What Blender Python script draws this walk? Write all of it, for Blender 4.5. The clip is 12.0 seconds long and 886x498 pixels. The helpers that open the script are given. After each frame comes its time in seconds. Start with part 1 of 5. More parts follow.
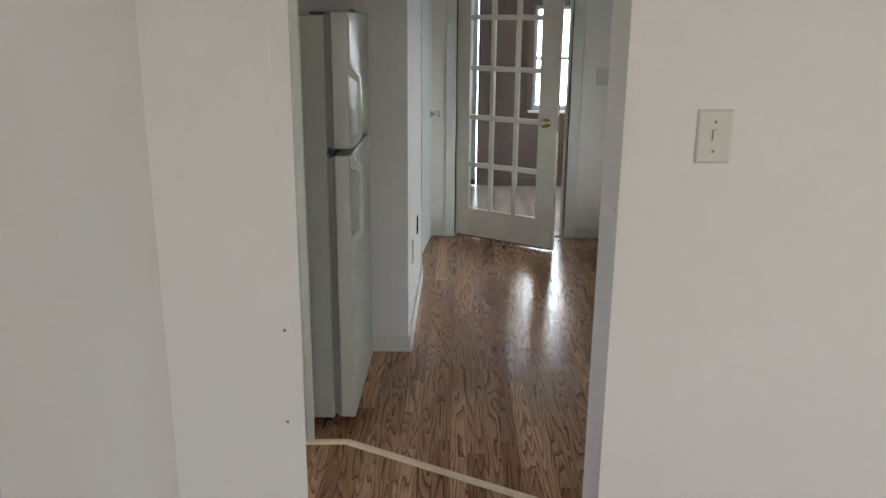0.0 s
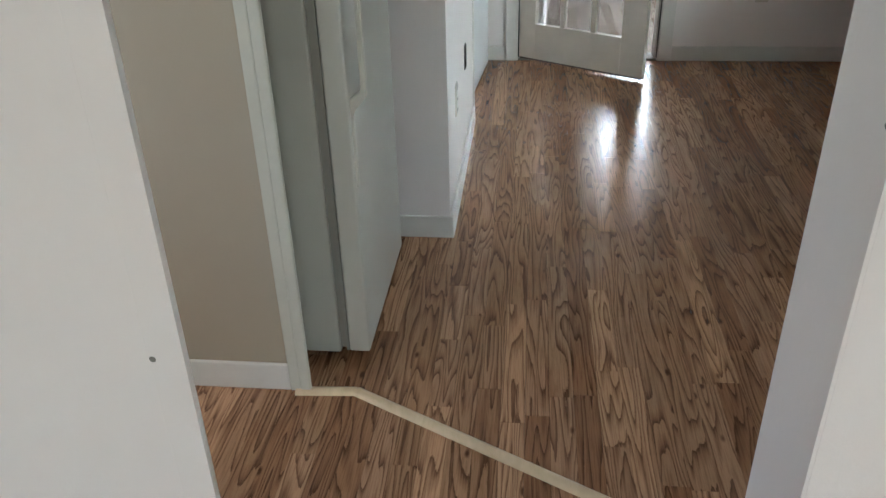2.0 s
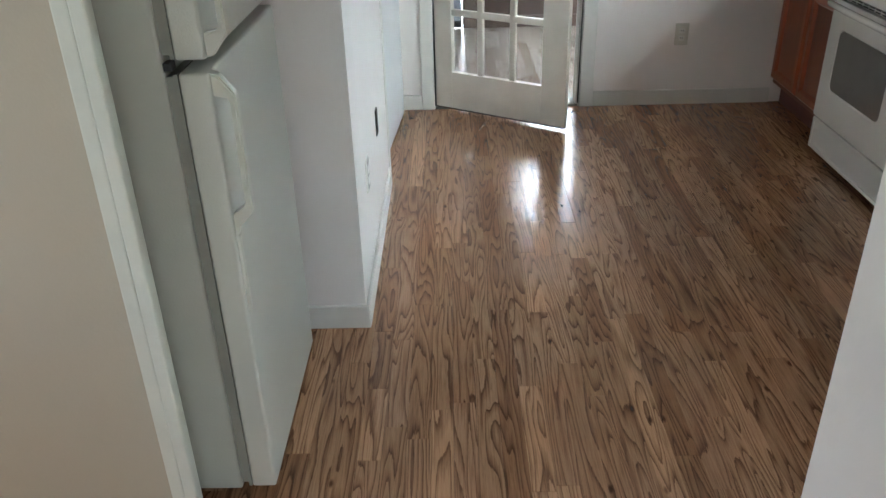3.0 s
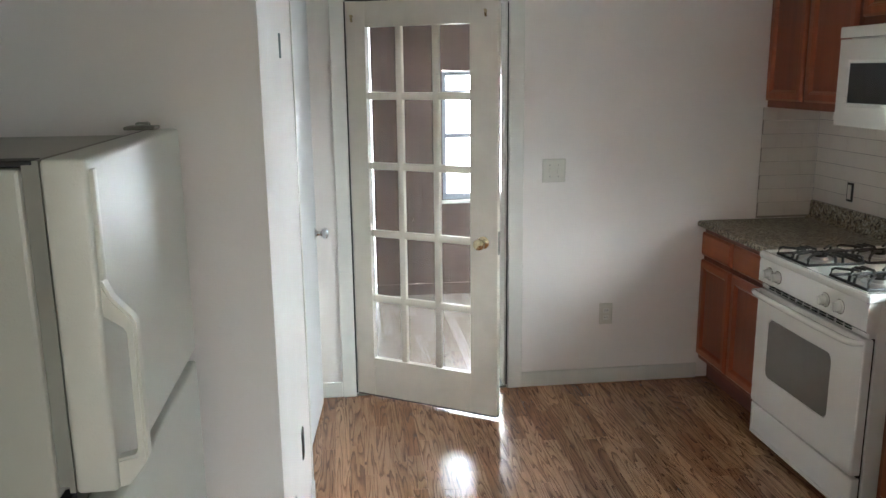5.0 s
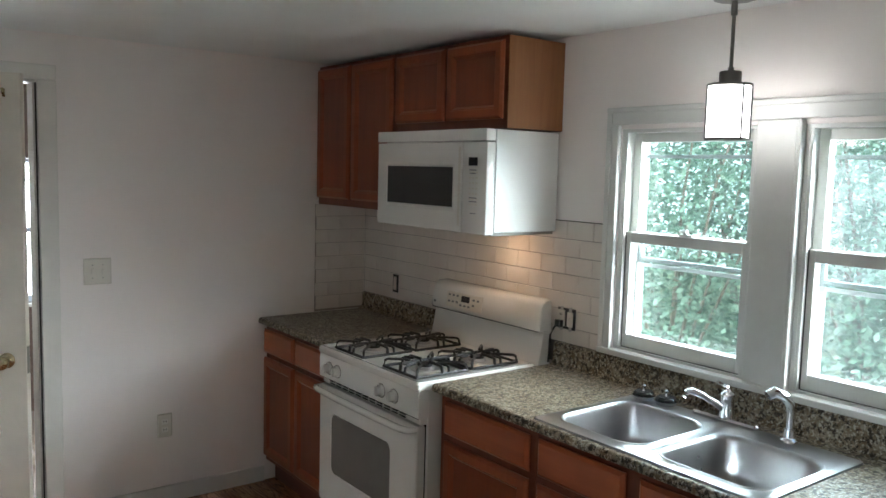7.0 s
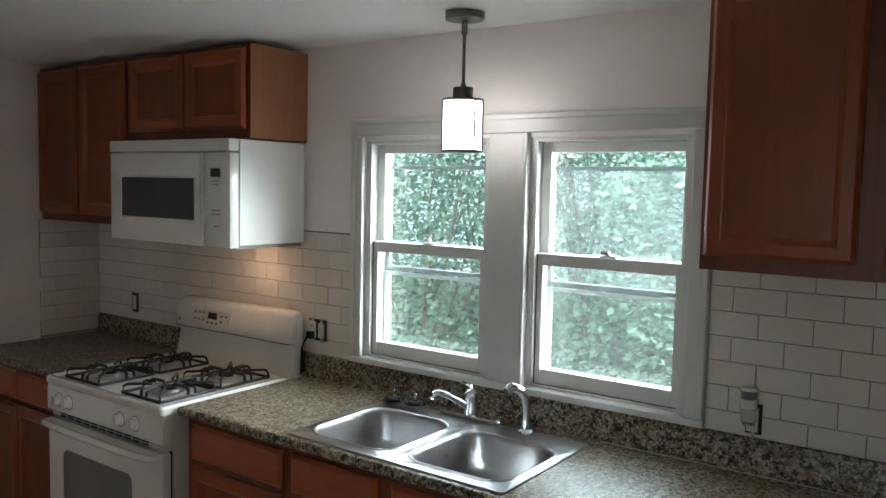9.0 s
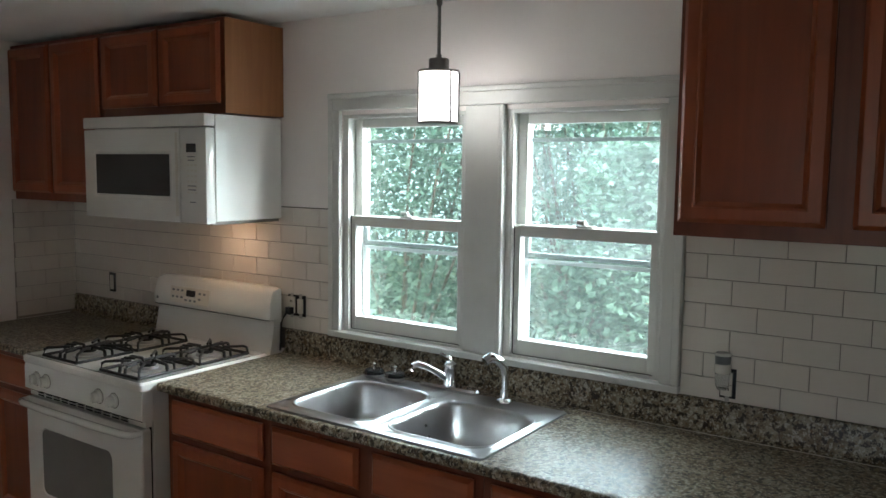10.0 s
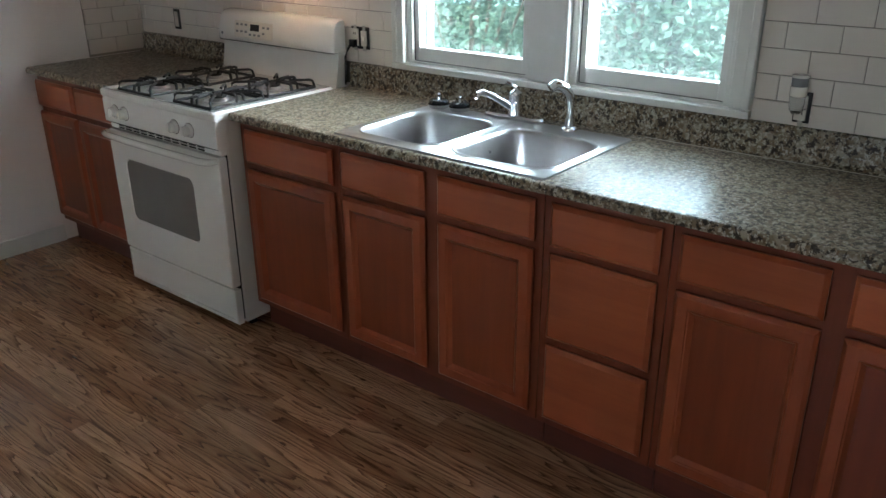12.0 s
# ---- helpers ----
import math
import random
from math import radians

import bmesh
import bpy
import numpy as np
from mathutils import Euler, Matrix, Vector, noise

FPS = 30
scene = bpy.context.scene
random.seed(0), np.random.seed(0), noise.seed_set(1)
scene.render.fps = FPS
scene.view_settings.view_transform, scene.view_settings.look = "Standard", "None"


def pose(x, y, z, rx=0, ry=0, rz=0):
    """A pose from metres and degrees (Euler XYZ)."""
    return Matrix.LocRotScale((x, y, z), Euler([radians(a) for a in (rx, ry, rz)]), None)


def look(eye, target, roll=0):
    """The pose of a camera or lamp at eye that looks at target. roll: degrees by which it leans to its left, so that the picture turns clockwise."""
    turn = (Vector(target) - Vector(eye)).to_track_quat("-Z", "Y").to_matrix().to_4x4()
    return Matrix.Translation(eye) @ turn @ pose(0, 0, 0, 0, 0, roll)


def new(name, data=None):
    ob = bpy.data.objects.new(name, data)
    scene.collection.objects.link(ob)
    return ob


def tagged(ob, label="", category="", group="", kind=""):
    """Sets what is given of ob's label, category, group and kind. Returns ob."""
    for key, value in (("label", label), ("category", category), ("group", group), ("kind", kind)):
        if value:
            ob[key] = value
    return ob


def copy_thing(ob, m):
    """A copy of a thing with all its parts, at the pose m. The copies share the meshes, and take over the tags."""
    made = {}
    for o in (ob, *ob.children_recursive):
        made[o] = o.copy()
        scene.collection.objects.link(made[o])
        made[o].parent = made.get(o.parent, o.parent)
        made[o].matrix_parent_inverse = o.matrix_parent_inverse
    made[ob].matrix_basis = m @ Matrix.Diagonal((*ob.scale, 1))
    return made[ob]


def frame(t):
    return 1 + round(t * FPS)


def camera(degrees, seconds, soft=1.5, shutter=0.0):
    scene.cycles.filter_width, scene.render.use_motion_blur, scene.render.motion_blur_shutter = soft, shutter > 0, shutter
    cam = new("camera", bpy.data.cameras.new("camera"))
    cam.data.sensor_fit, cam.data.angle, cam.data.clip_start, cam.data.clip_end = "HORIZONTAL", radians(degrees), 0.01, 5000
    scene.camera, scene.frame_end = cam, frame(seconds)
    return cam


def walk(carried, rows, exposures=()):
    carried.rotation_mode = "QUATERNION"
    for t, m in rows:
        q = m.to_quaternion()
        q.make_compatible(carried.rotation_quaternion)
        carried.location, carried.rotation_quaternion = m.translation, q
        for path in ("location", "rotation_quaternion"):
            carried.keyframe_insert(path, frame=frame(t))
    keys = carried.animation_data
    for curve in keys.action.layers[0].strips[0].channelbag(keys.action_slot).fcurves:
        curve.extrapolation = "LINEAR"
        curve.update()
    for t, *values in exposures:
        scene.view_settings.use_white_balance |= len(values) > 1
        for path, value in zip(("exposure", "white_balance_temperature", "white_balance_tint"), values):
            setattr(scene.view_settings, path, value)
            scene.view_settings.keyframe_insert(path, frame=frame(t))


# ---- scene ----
cam = camera(57.5, 12.0)
PATH = [
    (0, (-2.465, -5.872, 1.544), (-2.508, -3.947, 1.003), 0.5),
    (0.5, (-2.493, -5.688, 1.49), (-2.732, -3.853, 0.73), -0.3),
    (1, (-2.402, -5.376, 1.442), (-2.791, -3.632, 0.543), -1.8),
    (1.5, (-2.379, -5.112, 1.428), (-2.791, -3.419, 0.447), -1.9),
    (2, (-2.442, -4.801, 1.413), (-2.642, -3.072, 0.428), -1.7),
    (2.5, (-2.398, -4.572, 1.419), (-2.454, -2.845, 0.412), -2.2),
    (3, (-2.415, -4.463, 1.49), (-2.445, -2.700, 0.54), -1.6),
    (3.5, (-2.509, -4.37, 1.559), (-2.425, -2.531, 0.776), -0.8),
    (5.5, (-2.531, -4.026, 1.69), (-2.149, -2.096, 1.332), -0.3),
    (6, (-2.514, -3.985, 1.681), (-1.806, -2.137, 1.385), 0.6),
    (6.5, (-2.479, -3.952, 1.683), (-1.488, -2.23, 1.454), 1.0),
    (7, (-2.422, -3.932, 1.694), (-1.22, -2.345, 1.498), 1.5),
    (7.5, (-2.405, -3.931, 1.706), (-1.059, -2.463, 1.527), 1.7),
    (9.5, (-2.396, -3.956, 1.688), (-0.75, -2.831, 1.526), 1.0),
    (10, (-2.401, -3.963, 1.662), (-0.756, -2.844, 1.464), 0.7),
    (10.5, (-2.408, -3.974, 1.629), (-0.797, -2.874, 1.19), 0.6),
    (11, (-2.42, -3.984, 1.622), (-0.859, -2.855, 1.085), 0.3),
    (11.5, (-2.415, -3.983, 1.604), (-0.918, -2.82, 0.965), -0.2),
    (12, (-2.414, -3.99, 1.567), (-0.983, -2.826, 0.794), -0.4),
]
# light strengths
LIV_W, LIV_S, BACK_E, HOOD, SHADE = 9.0, 3.0, 4.5, 0.085, 2.5
SUN, SKY_K, SKY_N, HALL = 1.15, 680.0, 75.0, 0.4
SKYCARD, SKYCARD_E = 5.8, 0.12
EXPOSURES = [(0, 1.8, 6250, 9), (1.5, 2.0, 6150, 9), (2.5, 2.3, 5900, 7), (3.5, 2.65, 6050, 9), (5.5, 2.8, 6150, 10), (6.5, 2.55, 6100, 9), (7.5, 2.05, 6200, 13), (9.5, 1.85, 6300, 13), (10.5, 1.9, 6150, 10), (12, 2.5, 5850, 10)]
walk(cam, [(t, look(eye, target, roll)) for t, eye, target, roll in PATH],
     exposures=EXPOSURES)

# ---- world and sun: a bright overcast day ----
world = bpy.data.worlds.new("world")
scene.world = world
world.use_nodes = True
wn, wl = world.node_tree.nodes, world.node_tree.links
sky = wn.new("ShaderNodeTexSky")
sky.sky_type = "NISHITA"
sky.sun_disc = False
sky.sun_elevation, sky.sun_rotation = radians(52), radians(215)
sky.dust_density, sky.air_density = 3.0, 1.0
wl.new(sky.outputs[0], wn["Background"].inputs[0])
wn["Background"].inputs[1].default_value = 0.15
sun = new("sun", bpy.data.lights.new("sun", "SUN"))
sun.data.energy, sun.data.angle, sun.data.color = SUN, radians(12), (1.0, 0.96, 0.9)
sun.matrix_world = look((0, 0, 0), (math.sin(radians(215)) * -math.cos(radians(52)),
                                   math.cos(radians(215)) * -math.cos(radians(52)), -math.sin(radians(52))))


def area(name, size_x, size_y, watts, m, color=(1, 1, 1)):
    a = new(name, bpy.data.lights.new(name, "AREA"))
    a.data.shape, a.data.size, a.data.size_y, a.data.energy, a.data.color = "RECTANGLE", size_x, size_y, watts, color
    a.matrix_world = m
    return a


# added daylight in unseen living room windows, made up behind the walk
area("added_daylight", 1.15, 0.65, LIV_W, look((0.38, -7.8, 1.25), (-3, -7.0, 1.2)), (0.88, 0.98, 0.96))
area("added_daylight", 1.8, 1.3, LIV_S, look((-1.4, -8.88, 1.5), (-1.4, -4, 1.3)), (0.90, 0.99, 0.96))
# added daylight for the back room, as from an unseen side window
area("added_daylight", 1.6, 1.1, BACK_E, look((0.38, 1.0, 1.4), (-3, 1.0, 0.8)), (0.93, 0.97, 1.0))
# lamps standing in for open sky above the kitchen windows, just outside them
area("added_daylight", 7.0, 2.6, SKY_K, look((2.7, -6.2, 3.3), (-1.2, -0.6, 1.0)), (0.86, 0.96, 0.97))
# weaker lamp added for the glare on the worktop
area("added_daylight", 4.0, 2.0, SKY_N, look((2.8, -1.3, 3.1), (-1.5, -3.2, 0.8)), (0.80, 0.95, 1.0))
# fill added for the cabinet fronts, in a made-up side hall window
area("added_daylight", 0.7, 1.2, HALL, look((-4.07, -3.54, 1.45), (-1.0, -3.0, 1.0)), (0.95, 0.98, 1.0))
# the hood lamp under the microwave
area("hood_lamp", 0.10, 0.05, HOOD, look((-0.17, -1.30, 1.428), (-0.05, -1.30, 1.0)), (1.0, 0.62, 0.36))


# ---- materials ----
def nodes_of(name):
    m = bpy.data.materials.new(name)
    m.use_nodes = True
    nt = m.node_tree
    return m, nt.nodes, nt.links, nt.nodes["Principled BSDF"]


def mapped(n, l, sx, sy, sz, offset=None):
    g, mp = n.new("ShaderNodeNewGeometry"), n.new("ShaderNodeMapping")
    mp.inputs["Scale"].default_value = (sx, sy, sz)
    l.new(g.outputs["Position"], mp.inputs[0])
    if offset is not None:
        l.new(offset, mp.inputs[1])
    return mp.outputs[0]


def noise_of(n, l, vec, scale, detail=3.0, rough=0.5, dist=0.0):
    t = n.new("ShaderNodeTexNoise")
    t.inputs["Scale"].default_value, t.inputs["Detail"].default_value = scale, detail
    t.inputs["Roughness"].default_value, t.inputs["Distortion"].default_value = rough, dist
    l.new(vec, t.inputs["Vector"])
    return t.outputs["Fac"]


def ramp_of(n, l, fac, stops):
    r = n.new("ShaderNodeValToRGB")
    while len(r.color_ramp.elements) < len(stops):
        r.color_ramp.elements.new(0.5)
    for e, (p, c) in zip(r.color_ramp.elements, stops):
        e.position, e.color = p, (*c, 1) if len(c) == 3 else c
    l.new(fac, r.inputs[0])
    return r.outputs[0]


def mix_of(n, l, kind, fac, a, b):
    m = n.new("ShaderNodeMix")
    m.data_type, m.blend_type = "RGBA", kind
    for sock, v in ((m.inputs[0], fac), (m.inputs[6], a), (m.inputs[7], b)):
        if isinstance(v, (int, float)):
            sock.default_value = v
        elif isinstance(v, tuple):
            sock.default_value = (*v, 1)
        else:
            l.new(v, sock)
    return m.outputs[2]


def bump_of(n, l, height, strength, distance, bsdf):
    b = n.new("ShaderNodeBump")
    b.inputs["Strength"].default_value, b.inputs["Distance"].default_value = strength, distance
    l.new(height, b.inputs["Height"])
    l.new(b.outputs[0], bsdf.inputs["Normal"])


def scaled(c, k):
    return tuple(min(1.0, v * k) for v in c)


def mat(name, base, rough=0.5, metal=0.0, var=0.06, scale=5.0, bump=0.1, bscale=80.0, coat=0.0):
    m, n, l, b = nodes_of(name)
    vec = mapped(n, l, 1, 1, 1)
    big = noise_of(n, l, vec, scale, 4, 0.6)
    col = ramp_of(n, l, big, [(0.3, scaled(base, 1 - var)), (0.7, scaled(base, 1 + var))])
    l.new(col, b.inputs["Base Color"])
    fine = noise_of(n, l, vec, bscale, 3, 0.6)
    rr = n.new("ShaderNodeMapRange")
    rr.inputs["To Min"].default_value, rr.inputs["To Max"].default_value = max(0.02, rough * 0.85), min(1, rough * 1.15)
    l.new(big, rr.inputs[0])
    l.new(rr.outputs[0], b.inputs["Roughness"])
    b.inputs["Metallic"].default_value = metal
    b.inputs["Coat Weight"].default_value = coat
    b.inputs["Coat Roughness"].default_value = 0.05
    if bump:
        bump_of(n, l, fine, bump, 0.002, b)
    return m


def wood(name, light, dark, axis="z", rough=0.35, per=0.25):
    m, n, l, b = nodes_of(name)
    oi = n.new("ShaderNodeObjectInfo")
    sc = {"x": (1.6, 24, 24), "y": (24, 1.6, 24), "z": (24, 24, 1.6)}[axis]
    off = n.new("ShaderNodeVectorMath")
    off.operation = "SCALE"
    off.inputs[0].default_value = (31, 17, 23)
    l.new(oi.outputs["Random"], off.inputs["Scale"])
    vec = mapped(n, l, *sc, offset=off.outputs[0])
    grain = noise_of(n, l, vec, 1.0, 5, 0.65, 0.6)
    blotch = noise_of(n, l, mapped(n, l, 4, 4, 2.5), 1.0, 3, 0.5)
    col = ramp_of(n, l, grain, [(0.3, dark), (0.7, light)])
    col = mix_of(n, l, "MULTIPLY", 0.55, col, ramp_of(n, l, blotch, [(0.3, (0.72, 0.68, 0.66)), (0.7, (1.1, 1.1, 1.1))]))
    col = mix_of(n, l, "MULTIPLY", per, col, ramp_of(n, l, oi.outputs["Random"], [(0.0, (0.8, 0.78, 0.76)), (1.0, (1.15, 1.15, 1.15))]))
    l.new(col, b.inputs["Base Color"])
    b.inputs["Roughness"].default_value = rough
    bump_of(n, l, grain, 0.12, 0.001, b)
    return m


def laminate(name, LAM_DARK, LAM_MID, LAM_LIGHT):
    m, n, l, b = nodes_of(name)
    oi = n.new("ShaderNodeObjectInfo")
    gi = n.new("ShaderNodeNewGeometry")
    add = n.new("ShaderNodeMath")
    add.operation = "ADD"
    l.new(oi.outputs["Random"], add.inputs[0])
    l.new(gi.outputs["Random Per Island"], add.inputs[1])
    fr = n.new("ShaderNodeMath")
    fr.operation = "FRACT"
    l.new(add.outputs[0], fr.inputs[0])
    off = n.new("ShaderNodeVectorMath")
    off.operation = "SCALE"
    off.inputs[0].default_value = (53, 37, 11)
    l.new(fr.outputs[0], off.inputs["Scale"])
    # cathedral rings: growth bands of a stretched, bent field, each fading from a dark late-wood edge
    field = noise_of(n, l, mapped(n, l, 18, 1.4, 1, off.outputs[0]), 1.0, 1.4, 0.4, 0.25)
    fine = noise_of(n, l, mapped(n, l, 300, 9, 1, off.outputs[0]), 1.0, 4, 0.7)
    rings = n.new("ShaderNodeMath")
    rings.operation = "MULTIPLY_ADD"
    rings.inputs[1].default_value = 12.0
    jitter = n.new("ShaderNodeMath")
    jitter.operation = "MULTIPLY"
    jitter.inputs[1].default_value = 0.4
    l.new(fine, jitter.inputs[0])
    l.new(field, rings.inputs[0])
    l.new(jitter.outputs[0], rings.inputs[2])
    saw = n.new("ShaderNodeMath")
    saw.operation = "FRACT"
    l.new(rings.outputs[0], saw.inputs[0])
    col = ramp_of(n, l, saw.outputs[0], [(0.0, LAM_DARK), (0.05, LAM_DARK), (0.24, LAM_MID), (0.6, LAM_LIGHT), (1.0, LAM_LIGHT)])
    streak = ramp_of(n, l, fine, [(0.36, (0.62, 0.56, 0.52)), (0.5, (0.98, 0.98, 0.98)), (0.66, (1.2, 1.2, 1.2))])
    col = mix_of(n, l, "MULTIPLY", 0.7, col, streak)
    tone = ramp_of(n, l, fr.outputs[0], [(0.0, (0.68, 0.56, 0.47)), (0.3, (0.90, 0.84, 0.76)), (0.7, (1.05, 1.0, 0.97)), (1.0, (1.38, 1.35, 1.28))])
    col = mix_of(n, l, "MULTIPLY", 0.9, col, tone)
    vo = n.new("ShaderNodeTexVoronoi")
    vo.inputs["Scale"].default_value = 1.0
    l.new(mapped(n, l, 13, 5.5, 1, off.outputs[0]), vo.inputs["Vector"])
    knot = ramp_of(n, l, vo.outputs["Distance"], [(0.05, (0.2, 0.14, 0.11)), (0.11, (1, 1, 1))])
    col = mix_of(n, l, "MULTIPLY", 0.9, col, knot)
    l.new(col, b.inputs["Base Color"])
    rr = n.new("ShaderNodeMapRange")
    rr.inputs["To Min"].default_value, rr.inputs["To Max"].default_value = 0.18, 0.255
    l.new(noise_of(n, l, mapped(n, l, 1, 1, 1), 2.5, 4, 0.6), rr.inputs[0])
    l.new(rr.outputs[0], b.inputs["Roughness"])
    bump_of(n, l, fine, 0.05, 0.0008, b)
    return m


def speckled(name):
    m, n, l, b = nodes_of(name)
    v = mapped(n, l, 1, 1, 1)
    cloud = noise_of(n, l, v, 26, 3, 0.6, 0.4)
    col = ramp_of(n, l, cloud, [(0.34, (0.12, 0.082, 0.038)), (0.5, (0.20, 0.158, 0.10)), (0.64, (0.31, 0.28, 0.21))])
    pale = ramp_of(n, l, noise_of(n, l, v, 105, 2, 0.6, 0.3), [(0.52, (0, 0, 0)), (0.60, (1, 1, 1))])
    col = mix_of(n, l, "MIX", pale, col, (0.45, 0.42, 0.345))
    speck = ramp_of(n, l, noise_of(n, l, v, 64, 5, 0.7, 0.25), [(0.445, (0.09, 0.07, 0.05)), (0.48, (1, 1, 1))])
    col = mix_of(n, l, "MULTIPLY", 0.95, col, speck)
    rust = ramp_of(n, l, noise_of(n, l, mapped(n, l, 1, 1, 1, None), 61, 3, 0.6, 0.2), [(0.60, (1, 1, 1)), (0.68, (0.75, 0.52, 0.34))])
    col = mix_of(n, l, "MULTIPLY", 0.8, col, rust)
    l.new(col, b.inputs["Base Color"])
    rr = n.new("ShaderNodeMapRange")
    rr.inputs["To Min"].default_value, rr.inputs["To Max"].default_value = 0.28, 0.36
    b.inputs["Specular IOR Level"].default_value = 0.34
    l.new(noise_of(n, l, v, 30, 3, 0.6), rr.inputs[0])
    l.new(rr.outputs[0], b.inputs["Roughness"])
    bump_of(n, l, noise_of(n, l, v, 150, 3, 0.6), 0.15, 0.0006, b)
    return m


def glass_mat(name, tint=(1, 1, 1), rough=0.0):
    m, n, l, b = nodes_of(name)
    b.inputs["Base Color"].default_value = (*tint, 1)
    b.inputs["Transmission Weight"].default_value = 1
    b.inputs["Roughness"].default_value = rough
    b.inputs["IOR"].default_value = 1.45
    return m


def dusty_glass(name, amount):
    """A pane with a film of dust and old splashes that catches the daylight."""
    m, n, l, b = nodes_of(name)
    b.inputs["Transmission Weight"].default_value, b.inputs["Roughness"].default_value, b.inputs["IOR"].default_value = 1, 0.0, 1.45
    b.inputs["Base Color"].default_value = (0.93, 1.0, 0.98, 1)
    tr, mx = n.new("ShaderNodeBsdfTranslucent"), n.new("ShaderNodeMixShader")
    tr.inputs[0].default_value = (0.80, 0.88, 0.90, 1)
    v = mapped(n, l, 1, 1, 1)
    film = ramp_of(n, l, noise_of(n, l, v, 6, 6, 0.65, 1.2), [(0.35, (amount * 0.7,) * 3), (0.7, (min(1, amount * 1.4),) * 3)])
    l.new(film, mx.inputs[0])
    l.new(b.outputs[0], mx.inputs[1])
    l.new(tr.outputs[0], mx.inputs[2])
    l.new(mx.outputs[0], n["Material Output"].inputs[0])
    return m


def emit(name, color, strength):
    m, n, l, b = nodes_of(name)
    b.inputs["Base Color"].default_value = (*color, 1)
    b.inputs["Emission Color"].default_value = (*color, 1)
    b.inputs["Emission Strength"].default_value = strength
    return m


def leafy(name, a, c):
    m, n, l, b = nodes_of(name)
    gi = n.new("ShaderNodeNewGeometry")
    col = ramp_of(n, l, gi.outputs["Random Per Island"], [(0.0, a), (1.0, c)])
    l.new(col, b.inputs["Base Color"])
    b.inputs["Roughness"].default_value = 0.5
    b.inputs["Transmission Weight"].default_value = 0.0
    tr = n.new("ShaderNodeBsdfTranslucent")
    l.new(col, tr.inputs[0])
    mx = n.new("ShaderNodeMixShader")
    mx.inputs[0].default_value = 0.4
    out = n["Material Output"]
    l.new(b.outputs[0], mx.inputs[1])
    l.new(tr.outputs[0], mx.inputs[2])
    l.new(mx.outputs[0], out.inputs[0])
    return m


LAM_DARK, LAM_MID, LAM_LIGHT = (0.13, 0.064, 0.033), (0.285, 0.155, 0.086), (0.41, 0.236, 0.135)
M_WALL = mat("wall_paint", (0.82, 0.77, 0.735), 0.6, var=0.03, scale=1.6, bump=0.25, bscale=120)
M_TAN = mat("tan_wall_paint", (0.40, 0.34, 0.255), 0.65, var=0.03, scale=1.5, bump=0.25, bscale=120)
M_CEIL = mat("ceiling_paint", (0.80, 0.80, 0.775), 0.9, var=0.03, scale=2, bump=0.4, bscale=90)
M_TRIM = mat("trim_paint", (0.70, 0.68, 0.63), 0.35, var=0.04, scale=9, bump=0.1)
M_TRIM2 = mat("darker_cream_trim_paint", (0.56, 0.55, 0.47), 0.4, var=0.05, scale=9, bump=0.12)
M_DOOR = mat("door_paint", (0.66, 0.60, 0.515), 0.38, var=0.05, scale=7, bump=0.12, bscale=50)
M_SLAB = mat("slab_door_paint", (0.70, 0.70, 0.70), 0.4, var=0.03, scale=3, bump=0.1)
M_FLOOR = laminate("laminate_floor", LAM_DARK, LAM_MID, LAM_LIGHT)
# Pale boards put the sky's sheen on the back room floor into colour.
M_FLOOR_SHEEN = laminate("laminate_floor_with_sheen", (0.22, 0.18, 0.155), (0.30, 0.255, 0.225), (0.36, 0.315, 0.285))
M_UNDER = mat("floor_underlay", (0.06, 0.035, 0.02), 0.6)
M_STRIP = wood("pale_wood_strip", (0.74, 0.57, 0.37), (0.60, 0.45, 0.27), "y", 0.4)
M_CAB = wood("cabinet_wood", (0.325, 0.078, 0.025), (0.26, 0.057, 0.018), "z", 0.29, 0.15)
M_CABH = wood("cabinet_wood_across", (0.38, 0.097, 0.032), (0.30, 0.070, 0.023), "y", 0.29, 0.6)
M_VENEER = wood("side_veneer", (0.34, 0.155, 0.062), (0.27, 0.11, 0.042), "z", 0.4, 0.1)
# Face frame wood, darkened to put the door reveals' shade into its colour.
M_CAB_SHADED = wood("cabinet_frame_wood_shaded", (0.19, 0.043, 0.014), (0.135, 0.028, 0.009), "z", 0.36, 0.1)
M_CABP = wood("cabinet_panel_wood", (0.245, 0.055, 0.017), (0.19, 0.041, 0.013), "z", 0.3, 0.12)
# Toe board wood with the recess's shade put into its colour.
M_TOE_SHADED = wood("toe_board_wood_shaded", (0.13, 0.030, 0.015), (0.09, 0.020, 0.010), "y", 0.5, 0.1)
M_CABIN = mat("cabinet_dark_gap", (0.05, 0.02, 0.01), 0.7)
M_TOP = speckled("speckled_laminate")
M_TILE = mat("white_tile", (0.68, 0.63, 0.57), 0.16, var=0.03, scale=3, bump=0.05, bscale=20)
M_GROUT = mat("dark_grout", (0.10, 0.09, 0.08), 0.9)
M_GROUT2 = mat("pale_grout", (0.30, 0.27, 0.24), 0.9)
M_WHITE = mat("white_enamel", (0.76, 0.75, 0.71), 0.09, var=0.015, scale=3, bump=0.008, bscale=9, coat=0.9)
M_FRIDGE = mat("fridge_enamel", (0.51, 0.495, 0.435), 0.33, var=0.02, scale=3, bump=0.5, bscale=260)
# Door enamel darkened, so the body's shaded side is in its colour.
M_FRIDGE_SHADED = mat("fridge_side_shaded", (0.37, 0.355, 0.305), 0.4, var=0.03, scale=3, bump=0.4, bscale=200)
